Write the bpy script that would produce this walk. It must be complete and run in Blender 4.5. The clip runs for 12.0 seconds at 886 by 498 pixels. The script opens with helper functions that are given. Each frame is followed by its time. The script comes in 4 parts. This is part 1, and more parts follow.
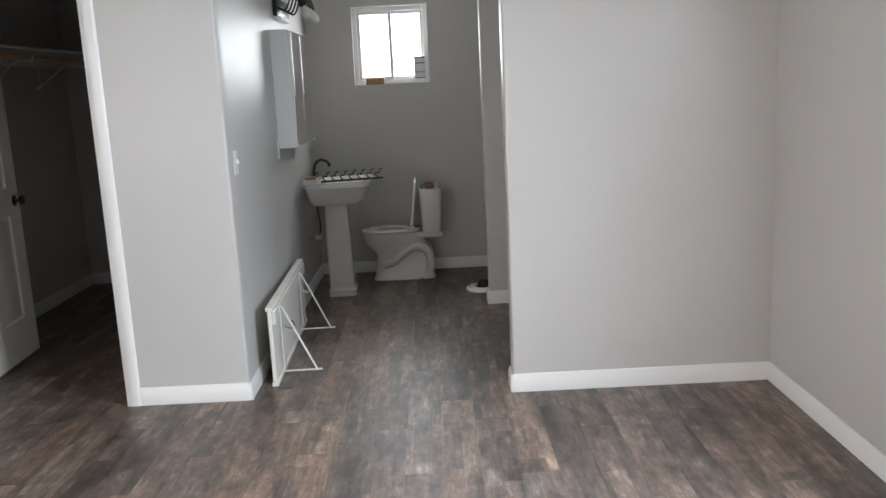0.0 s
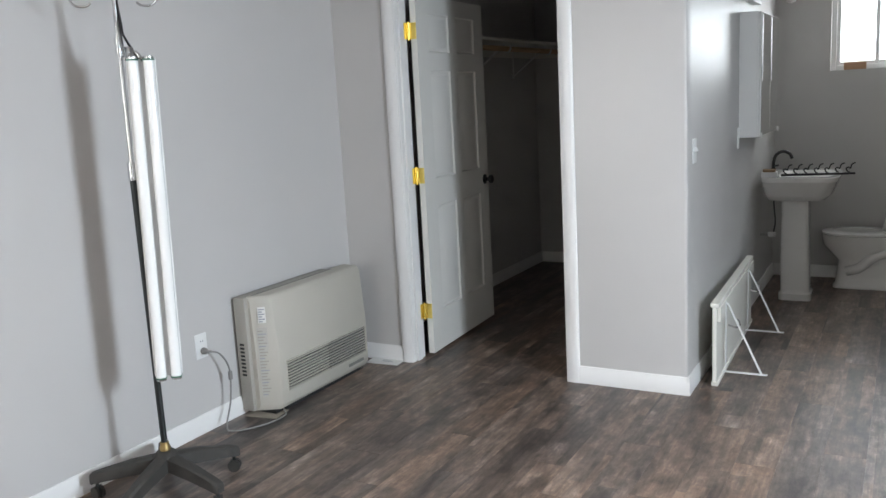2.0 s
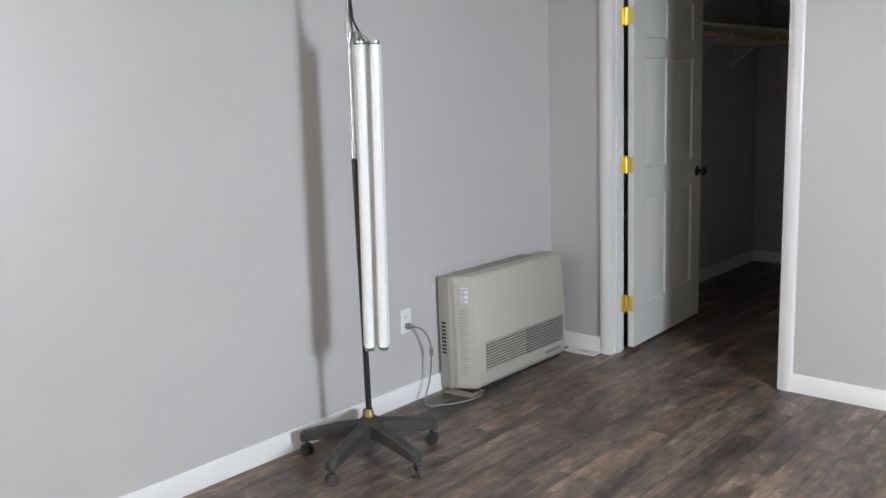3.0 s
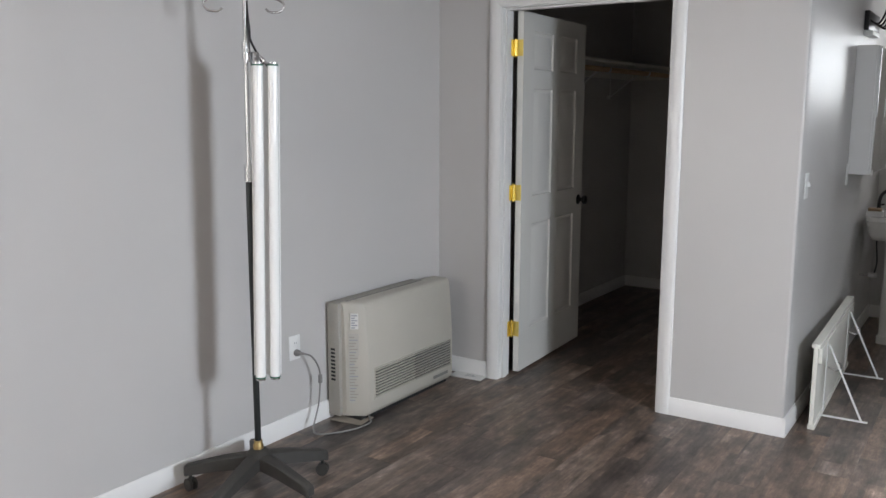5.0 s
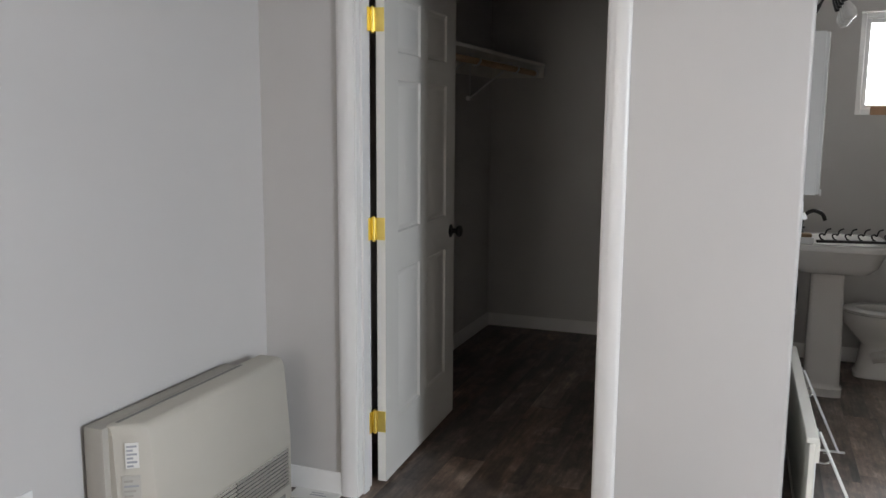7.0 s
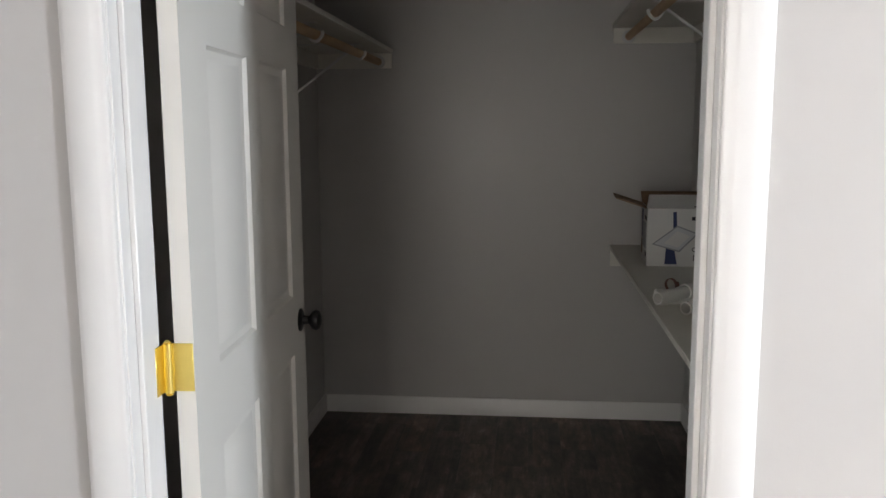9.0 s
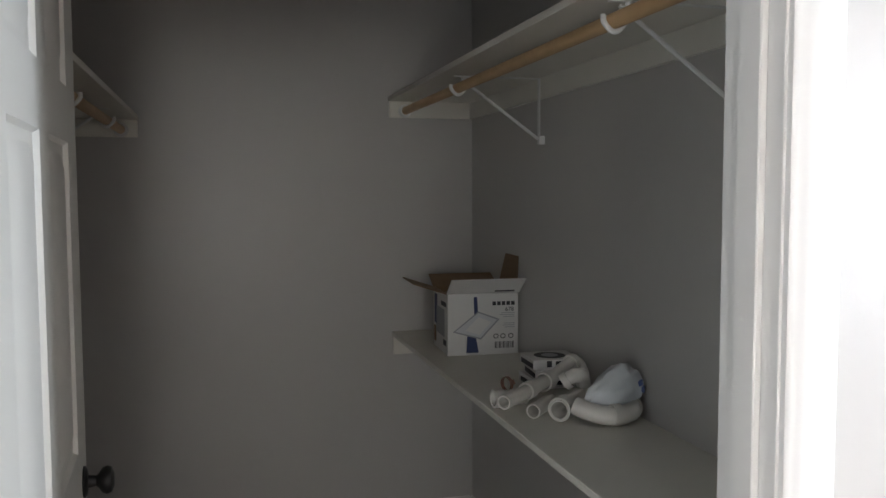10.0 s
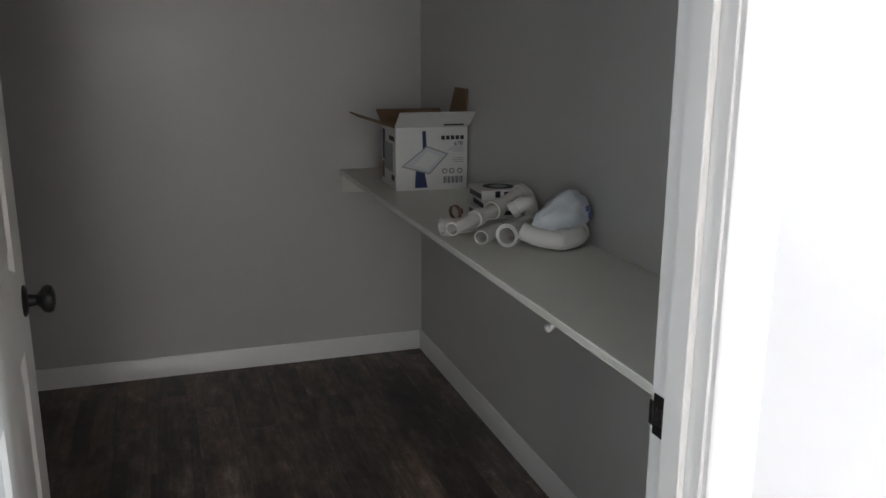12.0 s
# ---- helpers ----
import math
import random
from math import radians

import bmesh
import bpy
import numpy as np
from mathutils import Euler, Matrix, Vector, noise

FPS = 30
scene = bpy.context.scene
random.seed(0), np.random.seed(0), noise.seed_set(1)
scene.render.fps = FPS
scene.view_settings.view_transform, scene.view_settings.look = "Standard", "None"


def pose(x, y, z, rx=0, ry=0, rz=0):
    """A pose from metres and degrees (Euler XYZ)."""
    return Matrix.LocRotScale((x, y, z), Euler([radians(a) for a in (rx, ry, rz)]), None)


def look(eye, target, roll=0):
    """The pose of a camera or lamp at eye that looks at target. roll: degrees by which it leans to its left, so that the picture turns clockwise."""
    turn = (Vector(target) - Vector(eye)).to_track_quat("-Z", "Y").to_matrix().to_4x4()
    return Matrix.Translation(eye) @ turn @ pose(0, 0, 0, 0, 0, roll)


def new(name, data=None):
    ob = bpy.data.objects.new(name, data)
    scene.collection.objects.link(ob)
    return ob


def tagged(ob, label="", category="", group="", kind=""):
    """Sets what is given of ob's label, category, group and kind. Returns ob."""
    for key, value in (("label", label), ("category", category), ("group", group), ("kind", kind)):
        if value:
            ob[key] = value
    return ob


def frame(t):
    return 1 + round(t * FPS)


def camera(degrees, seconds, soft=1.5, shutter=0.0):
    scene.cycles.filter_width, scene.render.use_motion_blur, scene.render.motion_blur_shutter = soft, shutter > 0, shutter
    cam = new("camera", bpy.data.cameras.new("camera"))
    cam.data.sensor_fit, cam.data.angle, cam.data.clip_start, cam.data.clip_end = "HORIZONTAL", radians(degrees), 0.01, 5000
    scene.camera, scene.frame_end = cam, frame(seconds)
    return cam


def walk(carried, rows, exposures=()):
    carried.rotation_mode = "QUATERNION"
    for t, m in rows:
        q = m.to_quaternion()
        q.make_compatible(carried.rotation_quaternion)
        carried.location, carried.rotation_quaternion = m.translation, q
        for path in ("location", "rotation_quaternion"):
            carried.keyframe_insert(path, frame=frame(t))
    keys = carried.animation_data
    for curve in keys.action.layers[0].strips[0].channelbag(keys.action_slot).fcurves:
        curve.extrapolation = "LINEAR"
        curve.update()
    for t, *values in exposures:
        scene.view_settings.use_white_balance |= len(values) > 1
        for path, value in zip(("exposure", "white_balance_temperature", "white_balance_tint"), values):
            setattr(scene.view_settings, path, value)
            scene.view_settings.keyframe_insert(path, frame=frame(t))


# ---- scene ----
cam = camera(55.6, 12.0)
PATH = [
    (0, (0.963, -3.974, 1.491), (0.972, -2.011, 1.109), -2.8),
    (0.5, (0.961, -3.961, 1.495), (0.774, -2.006, 1.121), -2.3),
    (1, (0.944, -3.948, 1.484), (0.471, -2.038, 1.125), -2.8),
    (1.5, (0.907, -3.949, 1.487), (0.178, -2.121, 1.131), -3.1),
    (2, (0.881, -3.923, 1.477), (-0.081, -2.206, 1.124), -3.1),
    (2.5, (0.838, -3.934, 1.454), (-0.355, -2.367, 1.108), -3.3),
    (2.7, (0.845, -3.938, 1.458), (-0.438, -2.445, 1.108), -3.3),
    (4.3, (0.808, -4.007, 1.51), (-0.583, -2.619, 1.139), -1.0),
    (4.5, (0.797, -4.01, 1.513), (-0.525, -2.551, 1.161), -0.6),
    (5, (0.743, -3.99, 1.503), (-0.352, -2.348, 1.18), 0.1),
    (5.5, (0.614, -3.86, 1.46), (-0.328, -2.126, 1.138), 0.2),
    (6, (0.403, -3.57, 1.474), (-0.553, -1.843, 1.156), -0.3),
    (6.5, (0.137, -3.215, 1.465), (-0.789, -1.47, 1.152), -0.1),
    (6.8, (-0.032, -2.992, 1.485), (-0.804, -1.173, 1.178), 0.3),
    (7, (-0.135, -2.801, 1.476), (-0.835, -0.952, 1.172), 0.4),
    (7.2, (-0.24, -2.613, 1.455), (-0.892, -0.745, 1.165), 0.6),
    (8.8, (-0.872, -1.353, 1.418), (-1.106, 0.613, 1.136), 1.0),
    (9, (-0.902, -1.258, 1.478), (-1.101, 0.711, 1.19), -0.3),
    (9.2, (-0.983, -1.13, 1.486), (-1.087, 0.849, 1.214), -0.2),
    (9.5, (-1.086, -1.025, 1.521), (-0.926, 0.961, 1.341), -0.1),
    (10, (-1.257, -0.824, 1.535), (-0.74, 1.103, 1.398), -0.2),
    (10.5, (-1.273, -0.757, 1.512), (-0.669, 1.144, 1.376), -0.1),
    (11, (-1.271, -0.753, 1.466), (-0.636, 1.126, 1.202), 0.1),
    (11.5, (-1.265, -0.79, 1.429), (-0.643, 1.053, 0.962), 0.3),
    (11.8, (-1.249, -0.797, 1.436), (-0.636, 1.041, 0.941), -0.1),
    (12, (-1.245, -0.803, 1.449), (-0.63, 1.04, 0.974), 0.2),
]
walk(cam, [(t, look(eye, target, roll)) for t, eye, target, roll in PATH],
     exposures=[(0, -0.38, 6650, 12), (1.0, -0.25, 6550, 11), (1.5, -0.15, 6450, 9), (2.0, -0.3, 6500, 11), (2.7, -0.38, 6600, 13),
                (4.3, -0.58, 6650, 14), (5.5, -0.58, 6750, 14), (6.5, -0.6, 6800, 14), (7.2, -0.48, 6850, 14), (8.8, 0.2, 6900, 14),
                (9.5, 0.45, 6800, 13), (10.5, 0.62, 6600, 12), (12, 0.72, 6450, 12)])


# ---- world, daylight at the windows, added fill lamps ----
world = bpy.data.worlds.new("world")
scene.world = world
world.use_nodes = True
wn = world.node_tree
sky = wn.nodes.new("ShaderNodeTexSky")
sky.sky_type = "NISHITA"
sky.sun_disc = False
sky.sun_elevation = radians(45)
sky.sun_rotation = radians(200)
wn.links.new(sky.outputs[0], wn.nodes["Background"].inputs[0])
wn.nodes["Background"].inputs[1].default_value = 0.1


def sky_or_fill_lamp(name, m, w, h, watts, colour):
    d = bpy.data.lights.new(name, "AREA")
    d.shape, d.size, d.size_y, d.energy, d.color = "RECTANGLE", w, h, watts, colour
    ob = new(name, d)
    ob.matrix_world = m
    return ob


# ---- plan, metres ----
XW, XE = -1.953, 2.552          # west and east wall faces
YS, YN = -6.2, 2.86           # south wall face, north face in the bathroom
YNC = 2.927                   # north face in the closet
HC = 2.44                     # ceiling
YD0, YD1 = 0.012, 0.127       # wall between room and closet
XC0, XC1 = -0.110, -0.012     # wall between closet and bathroom
DX0, DX1, DH = -1.546, -0.628, 2.045   # clear doorway
EW = (-2.48, -1.73, 0.95, 2.05)  # east window: y0, y1, z0, z1
SW = (-1.88, -1.08, 0.85, 2.05)  # unseen south window, added as fill: x0, x1, z0, z1
WB = (-4.65, -3.20, 0.75, 2.05)  # unseen west window, added behind the start to light the closet
EB = (-5.45, -3.95, 0.85, 2.05)  # unseen second east window, added as fill behind the start
NW = (0.36, 0.955, 1.522, 2.125)  # bathroom window: x0, x1, z0, z1

LE = ((EW[0] + EW[1]) / 2, (EW[2] + EW[3]) / 2)
LS = ((SW[0] + SW[1]) / 2, (SW[2] + SW[3]) / 2)
LW = ((WB[0] + WB[1]) / 2, (WB[2] + WB[3]) / 2)
LN = ((NW[0] + NW[1]) / 2, (NW[2] + NW[3]) / 2)
LB = ((EB[0] + EB[1]) / 2, (EB[2] + EB[3]) / 2)
sky_or_fill_lamp("daylight_east", look((XE + 0.30, LE[0], LE[1] + 0.06), (XE - 2, LE[0], LE[1] - 2.0)), 0.46, 0.90, 215, (0.76, 0.885, 1.0))
# added fill through the rear east opening, lifts the door leaf and west wall
sky_or_fill_lamp("fill_lamp_east_rear", look((XE + 0.28, LB[0], LB[1] + 0.04), (XE - 2, LB[0], LB[1] - 0.8)), 1.48, 1.20, 24, (0.90, 0.94, 1.0))
# fill lamp in line with the doorway, added to lighten the closet's back wall
sky_or_fill_lamp("fill_lamp_south", look((LS[0], YS - 0.16, LS[1]), (LS[0], 0, LS[1])), 0.78, 1.18, 26, (1.0, 0.985, 0.96))
# fill lamp behind the added west window, brightens the closet's right side
sky_or_fill_lamp("fill_lamp_west", look((XW - 0.28, LW[0], LW[1] + 0.04), (XW + 2, LW[0], LW[1] - 0.5)), 1.43, 1.28, 108, (0.98, 0.98, 0.98))
sky_or_fill_lamp("daylight_north", look((LN[0], YN + 0.135, LN[1]), (LN[0], 0, LN[1])), 0.58, 0.58, 24, (0.88, 0.95, 1.0))



# ---- materials ----
def mat(name, colour, rough=0.5, metal=0.0, spec=0.5, bump=0.0, bscale=80.0, vary=0.0, vscale=6.0, rvary=0.0, coat=0.0):
    m = bpy.data.materials.new(name)
    m.use_nodes = True
    t = m.node_tree
    b = t.nodes["Principled BSDF"]
    b.inputs["Base Color"].default_value = (*colour, 1)
    b.inputs["Roughness"].default_value = rough
    b.inputs["Metallic"].default_value = metal
    b.inputs["Specular IOR Level"].default_value = spec
    b.inputs["Coat Weight"].default_value = coat
    tc = t.nodes.new("ShaderNodeNewGeometry")
    if vary or rvary:
        n = t.nodes.new("ShaderNodeTexNoise")
        n.inputs["Scale"].default_value = vscale
        n.inputs["Detail"].default_value = 6
        t.links.new(tc.outputs["Position"], n.inputs["Vector"])
        if vary:
            r = t.nodes.new("ShaderNodeMix")
            r.data_type = "RGBA"
            r.inputs[6].default_value = (*[c * (1 - vary) for c in colour], 1)
            r.inputs[7].default_value = (*[min(1, c * (1 + vary)) for c in colour], 1)
            t.links.new(n.outputs["Fac"], r.inputs[0])
            t.links.new(r.outputs[2], b.inputs["Base Color"])
        if rvary:
            q = t.nodes.new("ShaderNodeMapRange")
            q.inputs[1].default_value, q.inputs[2].default_value = 0.3, 0.7
            q.inputs[3].default_value, q.inputs[4].default_value = rough - rvary, rough + rvary
            t.links.new(n.outputs["Fac"], q.inputs[0])
            t.links.new(q.outputs[0], b.inputs["Roughness"])
    if bump:
        n2 = t.nodes.new("ShaderNodeTexNoise")
        n2.inputs["Scale"].default_value = bscale
        n2.inputs["Detail"].default_value = 4
        t.links.new(tc.outputs["Position"], n2.inputs["Vector"])
        k = t.nodes.new("ShaderNodeBump")
        k.inputs["Strength"].default_value = bump
        k.inputs["Distance"].default_value = 0.002
        t.links.new(n2.outputs["Fac"], k.inputs["Height"])
        t.links.new(k.outputs[0], b.inputs["Normal"])
    return m


PAINT = mat("wall_paint", (0.541, 0.526, 0.508), 0.36, spec=0.5, bump=0.09, bscale=110, vary=0.025, vscale=2.5, rvary=0.05)
CEIL = mat("ceiling_paint", (0.55, 0.525, 0.50), 0.8, bump=0.3, bscale=60, vary=0.02)
TRIM = mat("white_trim_paint", (0.80, 0.79, 0.77), 0.32, vary=0.03, vscale=7)
DOORW = mat("door_paint", (0.76, 0.74, 0.69), 0.38, vary=0.03, vscale=5)
SHELFW = mat("shelf_paint", (0.80, 0.78, 0.71), 0.42, bump=0.06, bscale=90, vary=0.04, vscale=8)
BRASS = mat("polished_brass", (0.95, 0.74, 0.22), 0.30, metal=1.0, vary=0.08, vscale=40)
OLDBRASS = mat("tarnished_brass", (0.42, 0.30, 0.13), 0.42, metal=0.9, vary=0.2, vscale=50)
BLACK = mat("black_metal", (0.016, 0.015, 0.015), 0.32, metal=0.3, vary=0.2, vscale=40)
STEEL = mat("chrome_steel", (0.62, 0.62, 0.62), 0.2, metal=1.0, vary=0.06, vscale=30)
DKSTEEL = mat("blackened_steel", (0.05, 0.055, 0.055), 0.35, metal=0.8, vary=0.2, vscale=30)
HEAT = mat("beige_enamel", (0.47, 0.445, 0.385), 0.5, bump=0.12, bscale=300, vary=0.03, vscale=9)
HEATD = mat("beige_enamel_back", (0.36, 0.34, 0.30), 0.55, vary=0.04)
GRILLE = mat("grey_grille", (0.20, 0.195, 0.18), 0.5, vary=0.06)
DARK = mat("dark_inside", (0.012, 0.012, 0.012), 0.7, vary=0.2)
PLAST = mat("white_plastic", (0.78, 0.78, 0.76), 0.35, vary=0.02)
CORD = mat("grey_cord", (0.22, 0.21, 0.20), 0.5, vary=0.05, vscale=30)
TUBE = mat("fluorescent_glass", (0.86, 0.86, 0.84), 0.14, vary=0.02, vscale=20, coat=0.4)
GREEN = mat("green_tube_end", (0.02, 0.12, 0.07), 0.4, vary=0.1)
BASEP = mat("dusty_black_plastic", (0.040, 0.037, 0.033), 0.6, bump=0.1, bscale=200, vary=0.45, vscale=14)
CERAM = mat("white_ceramic", (0.76, 0.745, 0.71), 0.12, coat=0.5, vary=0.02, vscale=5)
SEATP = mat("toilet_seat_plastic", (0.74, 0.73, 0.70), 0.22, vary=0.02)
RUST = mat("tank_inside", (0.16, 0.075, 0.05), 0.6, vary=0.3, vscale=30)
CARD = mat("brown_cardboard", (0.27, 0.175, 0.10), 0.8, bump=0.1, bscale=150, vary=0.1, vscale=15)
CARDW = mat("printed_white_card", (0.70, 0.69, 0.67), 0.5, vary=0.03, vscale=14)
NAVY = mat("navy_print", (0.02, 0.035, 0.12), 0.5, vary=0.1)
INK = mat("black_print", (0.035, 0.035, 0.04), 0.55, vary=0.1)
GREYP = mat("grey_print", (0.33, 0.34, 0.36), 0.5, vary=0.08, vscale=30)
TANCARD = mat("dusty_tan_card", (0.30, 0.26, 0.21), 0.8, bump=0.1, bscale=150, vary=0.1, vscale=15)
LABELP = mat("beige_label", (0.47, 0.455, 0.41), 0.5, vary=0.1, vscale=40)
LIGHTP = mat("pale_print", (0.60, 0.61, 0.63), 0.5, vary=0.03, vscale=30)
PVC = mat("white_pvc", (0.74, 0.72, 0.67), 0.33, vary=0.04, vscale=20)
WOODR = mat("clear_pine_rod", (0.55, 0.36, 0.19), 0.5, bump=0.1, bscale=60, vary=0.18, vscale=12)
PAPER = mat("white_paper", (0.74, 0.73, 0.70), 0.6, vary=0.04, vscale=20)
VINYL = mat("white_vinyl", (0.80, 0.80, 0.79), 0.3, vary=0.02)
BLOCK = mat("raw_wood_block", (0.42, 0.25, 0.15), 0.7, vary=0.15, vscale=25, bump=0.1)
MIRROR = mat("mirror_glass", (0.86, 0.88, 0.87), 0.03, metal=1.0)
BULB = mat("bulb_glass", (0.80, 0.79, 0.76), 0.15, coat=0.5, vary=0.02)
SLAB = mat("subfloor", (0.10, 0.09, 0.08), 0.8, vary=0.1)
BLUEP = mat("blue_print", (0.16, 0.24, 0.52), 0.5, vary=0.1)
BAG = mat("white_plastic_bag", (0.66, 0.70, 0.72), 0.3, bump=0.5, bscale=60, vary=0.06, vscale=30)


def glass_mat(name, rough):
    m = bpy.data.materials.new(name)
    m.use_nodes = True
    b = m.node_tree.nodes["Principled BSDF"]
    b.inputs["Base Color"].default_value = (0.97, 0.98, 0.98, 1)
    b.inputs["Roughness"].default_value = rough
    b.inputs["Transmission Weight"].default_value = 1.0
    b.inputs["IOR"].default_value = 1.45
    return m


GLASS = glass_mat("window_glass", 0.0)


def plank_mat():
    m = bpy.data.materials.new("grey_brown_vinyl_plank")
    m.use_nodes = True
    t = m.node_tree
    N, L = t.nodes.new, t.links.new
    b = t.nodes["Principled BSDF"]
    oi = N("ShaderNodeObjectInfo")
    tc = N("ShaderNodeTexCoord")
    off = N("ShaderNodeMath"); off.operation = "MULTIPLY"; off.inputs[1].default_value = 57.0
    L(oi.outputs["Random"], off.inputs[0])
    cmb = N("ShaderNodeCombineXYZ")
    for i in range(3):
        L(off.outputs[0], cmb.inputs[i])
    add = N("ShaderNodeVectorMath"); add.operation = "ADD"
    L(tc.outputs["Object"], add.inputs[0]); L(cmb.outputs[0], add.inputs[1])

    def noise_at(sx, sy, scale, detail, rough=0.6):
        mp = N("ShaderNodeMapping")
        mp.inputs["Scale"].default_value = (sx, sy, 1)
        L(add.outputs[0], mp.inputs["Vector"])
        n = N("ShaderNodeTexNoise")
        n.inputs["Scale"].default_value, n.inputs["Detail"].default_value, n.inputs["Roughness"].default_value = scale, detail, rough
        L(mp.outputs[0], n.inputs["Vector"])
        return n.outputs["Fac"]

    def ramp(fac, stops):
        r = N("ShaderNodeValToRGB")
        e = r.color_ramp.elements
        e[0].position, e[0].color = stops[0][0], (*stops[0][1], 1)
        e[1].position, e[1].color = stops[-1][0], (*stops[-1][1], 1)
        for p, c in stops[1:-1]:
            k = e.new(p); k.color = (*c, 1)
        L(fac, r.inputs[0])
        return r.outputs[0]

    def mix(a, bb, fac, mode="MIX"):
        x = N("ShaderNodeMix"); x.data_type = "RGBA"; x.blend_type = mode
        if isinstance(fac, float):
            x.inputs[0].default_value = fac
        else:
            L(fac, x.inputs[0])
        L(a, x.inputs[6]); L(bb, x.inputs[7])
        return x.outputs[2]

    def value_math(op, x, y=None):
        k = N("ShaderNodeMath"); k.operation = op
        for i, v in enumerate((x, y)):
            if v is None:
                continue
            if isinstance(v, float):
                k.inputs[i].default_value = v
            else:
                L(v, k.inputs[i])
        return k.outputs[0]

    big = noise_at(8, 1.6, 1.0, 5, 0.6)
    grain = noise_at(60, 5.0, 1.0, 7, 0.7)
    patch = noise_at(13, 6.5, 1.0, 5, 0.65)
    # narrow printed strips of uneven length within a plank
    sep = N("ShaderNodeSeparateXYZ"); L(add.outputs[0], sep.inputs[0])
    col = value_math("FLOOR", value_math("DIVIDE", sep.outputs[0], 0.0760))
    wn1 = N("ShaderNodeTexWhiteNoise"); wn1.noise_dimensions = "1D"; L(col, wn1.inputs["W"])
    row = value_math("FLOOR", value_math("ADD", value_math("DIVIDE", sep.outputs[1], 0.47), value_math("MULTIPLY", wn1.outputs["Value"], 7.3)))
    cxy = N("ShaderNodeCombineXYZ"); L(col, cxy.inputs[0]); L(row, cxy.inputs[1])
    wn2 = N("ShaderNodeTexWhiteNoise"); wn2.noise_dimensions = "2D"; L(cxy.outputs[0], wn2.inputs["Vector"])
    base = ramp(big, [(0.32, (0.050, 0.043, 0.040)), (0.44, (0.115, 0.094, 0.082)), (0.55, (0.215, 0.168, 0.135)), (0.68, (0.300, 0.262, 0.235))])
    warm = ramp(patch, [(0.35, (0.046, 0.040, 0.038)), (0.47, (0.130, 0.110, 0.099)), (0.57, (0.200, 0.172, 0.155)), (0.68, (0.310, 0.275, 0.250))])
    c = mix(base, warm, 0.5)
    g = ramp(grain, [(0.30, (0.52, 0.51, 0.50)), (0.5, (1.02, 1.02, 1.02)), (0.7, (1.55, 1.53, 1.50))])
    c = mix(c, g, 0.7, "MULTIPLY")
    st = ramp(wn2.outputs["Value"], [(0.0, (0.42, 0.42, 0.44)), (0.3, (0.70, 0.69, 0.70)), (0.6, (0.90, 0.86, 0.83)), (0.85, (1.22, 1.10, 0.98)), (1.0, (1.42, 1.40, 1.40))])
    c = mix(c, st, 0.62, "MULTIPLY")
    wear = noise_at(24, 9.0, 1.0, 6, 0.72)
    wv = ramp(wear, [(0.36, (0.56, 0.55, 0.55)), (0.48, (0.96, 0.95, 0.94)), (0.56, (1.10, 1.08, 1.06)), (0.66, (1.75, 1.72, 1.70))])
    c = mix(c, wv, 0.85, "MULTIPLY")
    tint = ramp(oi.outputs["Random"], [(0.0, (0.58, 0.57, 0.58)), (0.3, (0.94, 0.87, 0.82)), (0.55, (0.70, 0.68, 0.69)), (0.8, (1.16, 0.96, 0.80)), (1.0, (1.00, 0.99, 1.00))])
    c = mix(c, tint, 0.85, "MULTIPLY")
    L(c, b.inputs["Base Color"])
    rr = N("ShaderNodeMapRange")
    rr.inputs[3].default_value, rr.inputs[4].default_value = 0.30, 0.50
    L(patch, rr.inputs[0]); L(rr.outputs[0], b.inputs["Roughness"])
    k = N("ShaderNodeBump"); k.inputs["Strength"].default_value = 0.25; k.inputs["Distance"].default_value = 0.0015
    L(grain, k.inputs["Height"]); L(k.outputs[0], b.inputs["Normal"])
    return m


PLANK = plank_mat()


# ---- mesh helpers ----
def smooth(me, angle=40):
    lim = math.cos(radians(angle))
    for p in me.polygons:
        p.use_smooth = True
    b2 = bmesh.new(); b2.from_mesh(me)
    for e in b2.edges:
        if len(e.link_faces) == 2 and e.link_faces[0].normal.dot(e.link_faces[1].normal) < lim:
            e.smooth = False
    b2.to_mesh(me); b2.free()


def mesh_of(name, bm, material, soft=True):
    me = bpy.data.meshes.new(name)
    bmesh.ops.recalc_face_normals(bm, faces=bm.faces)
    bm.to_mesh(me); bm.free()
    me.materials.append(material)
    if soft:
        smooth(me)
    return me


def part(name, bm, material, parent=None, label="", soft=True):
    """One mesh object, under a thing or a part."""
    ob = new(name, mesh_of(name, bm, material, soft))
    if parent:
        ob.parent = parent
    if label:
        ob["label"] = label
    return ob


def thing(name, label, category, m=None, group="", kind=""):
    ob = new(name)
    ob.empty_display_size = 0.1
    if m is not None:
        ob.matrix_world = m
    return tagged(ob, label, category, group, kind)


def box(x0, x1, y0, y1, z0, z1, bevel=0.0, seg=1, bm=None):
    b = bmesh.new()
    bmesh.ops.create_cube(b, size=1)
    bmesh.ops.scale(b, vec=(abs(x1 - x0), abs(y1 - y0), abs(z1 - z0)), verts=b.verts)
    bmesh.ops.translate(b, vec=((x0 + x1) / 2, (y0 + y1) / 2, (z0 + z1) / 2), verts=b.verts)
    if bevel:
        bmesh.ops.bevel(b, geom=list(b.edges), offset=bevel, segments=seg, affect="EDGES", profile=0.5)
    if bm is None:
        return b
    return join(bm, b)


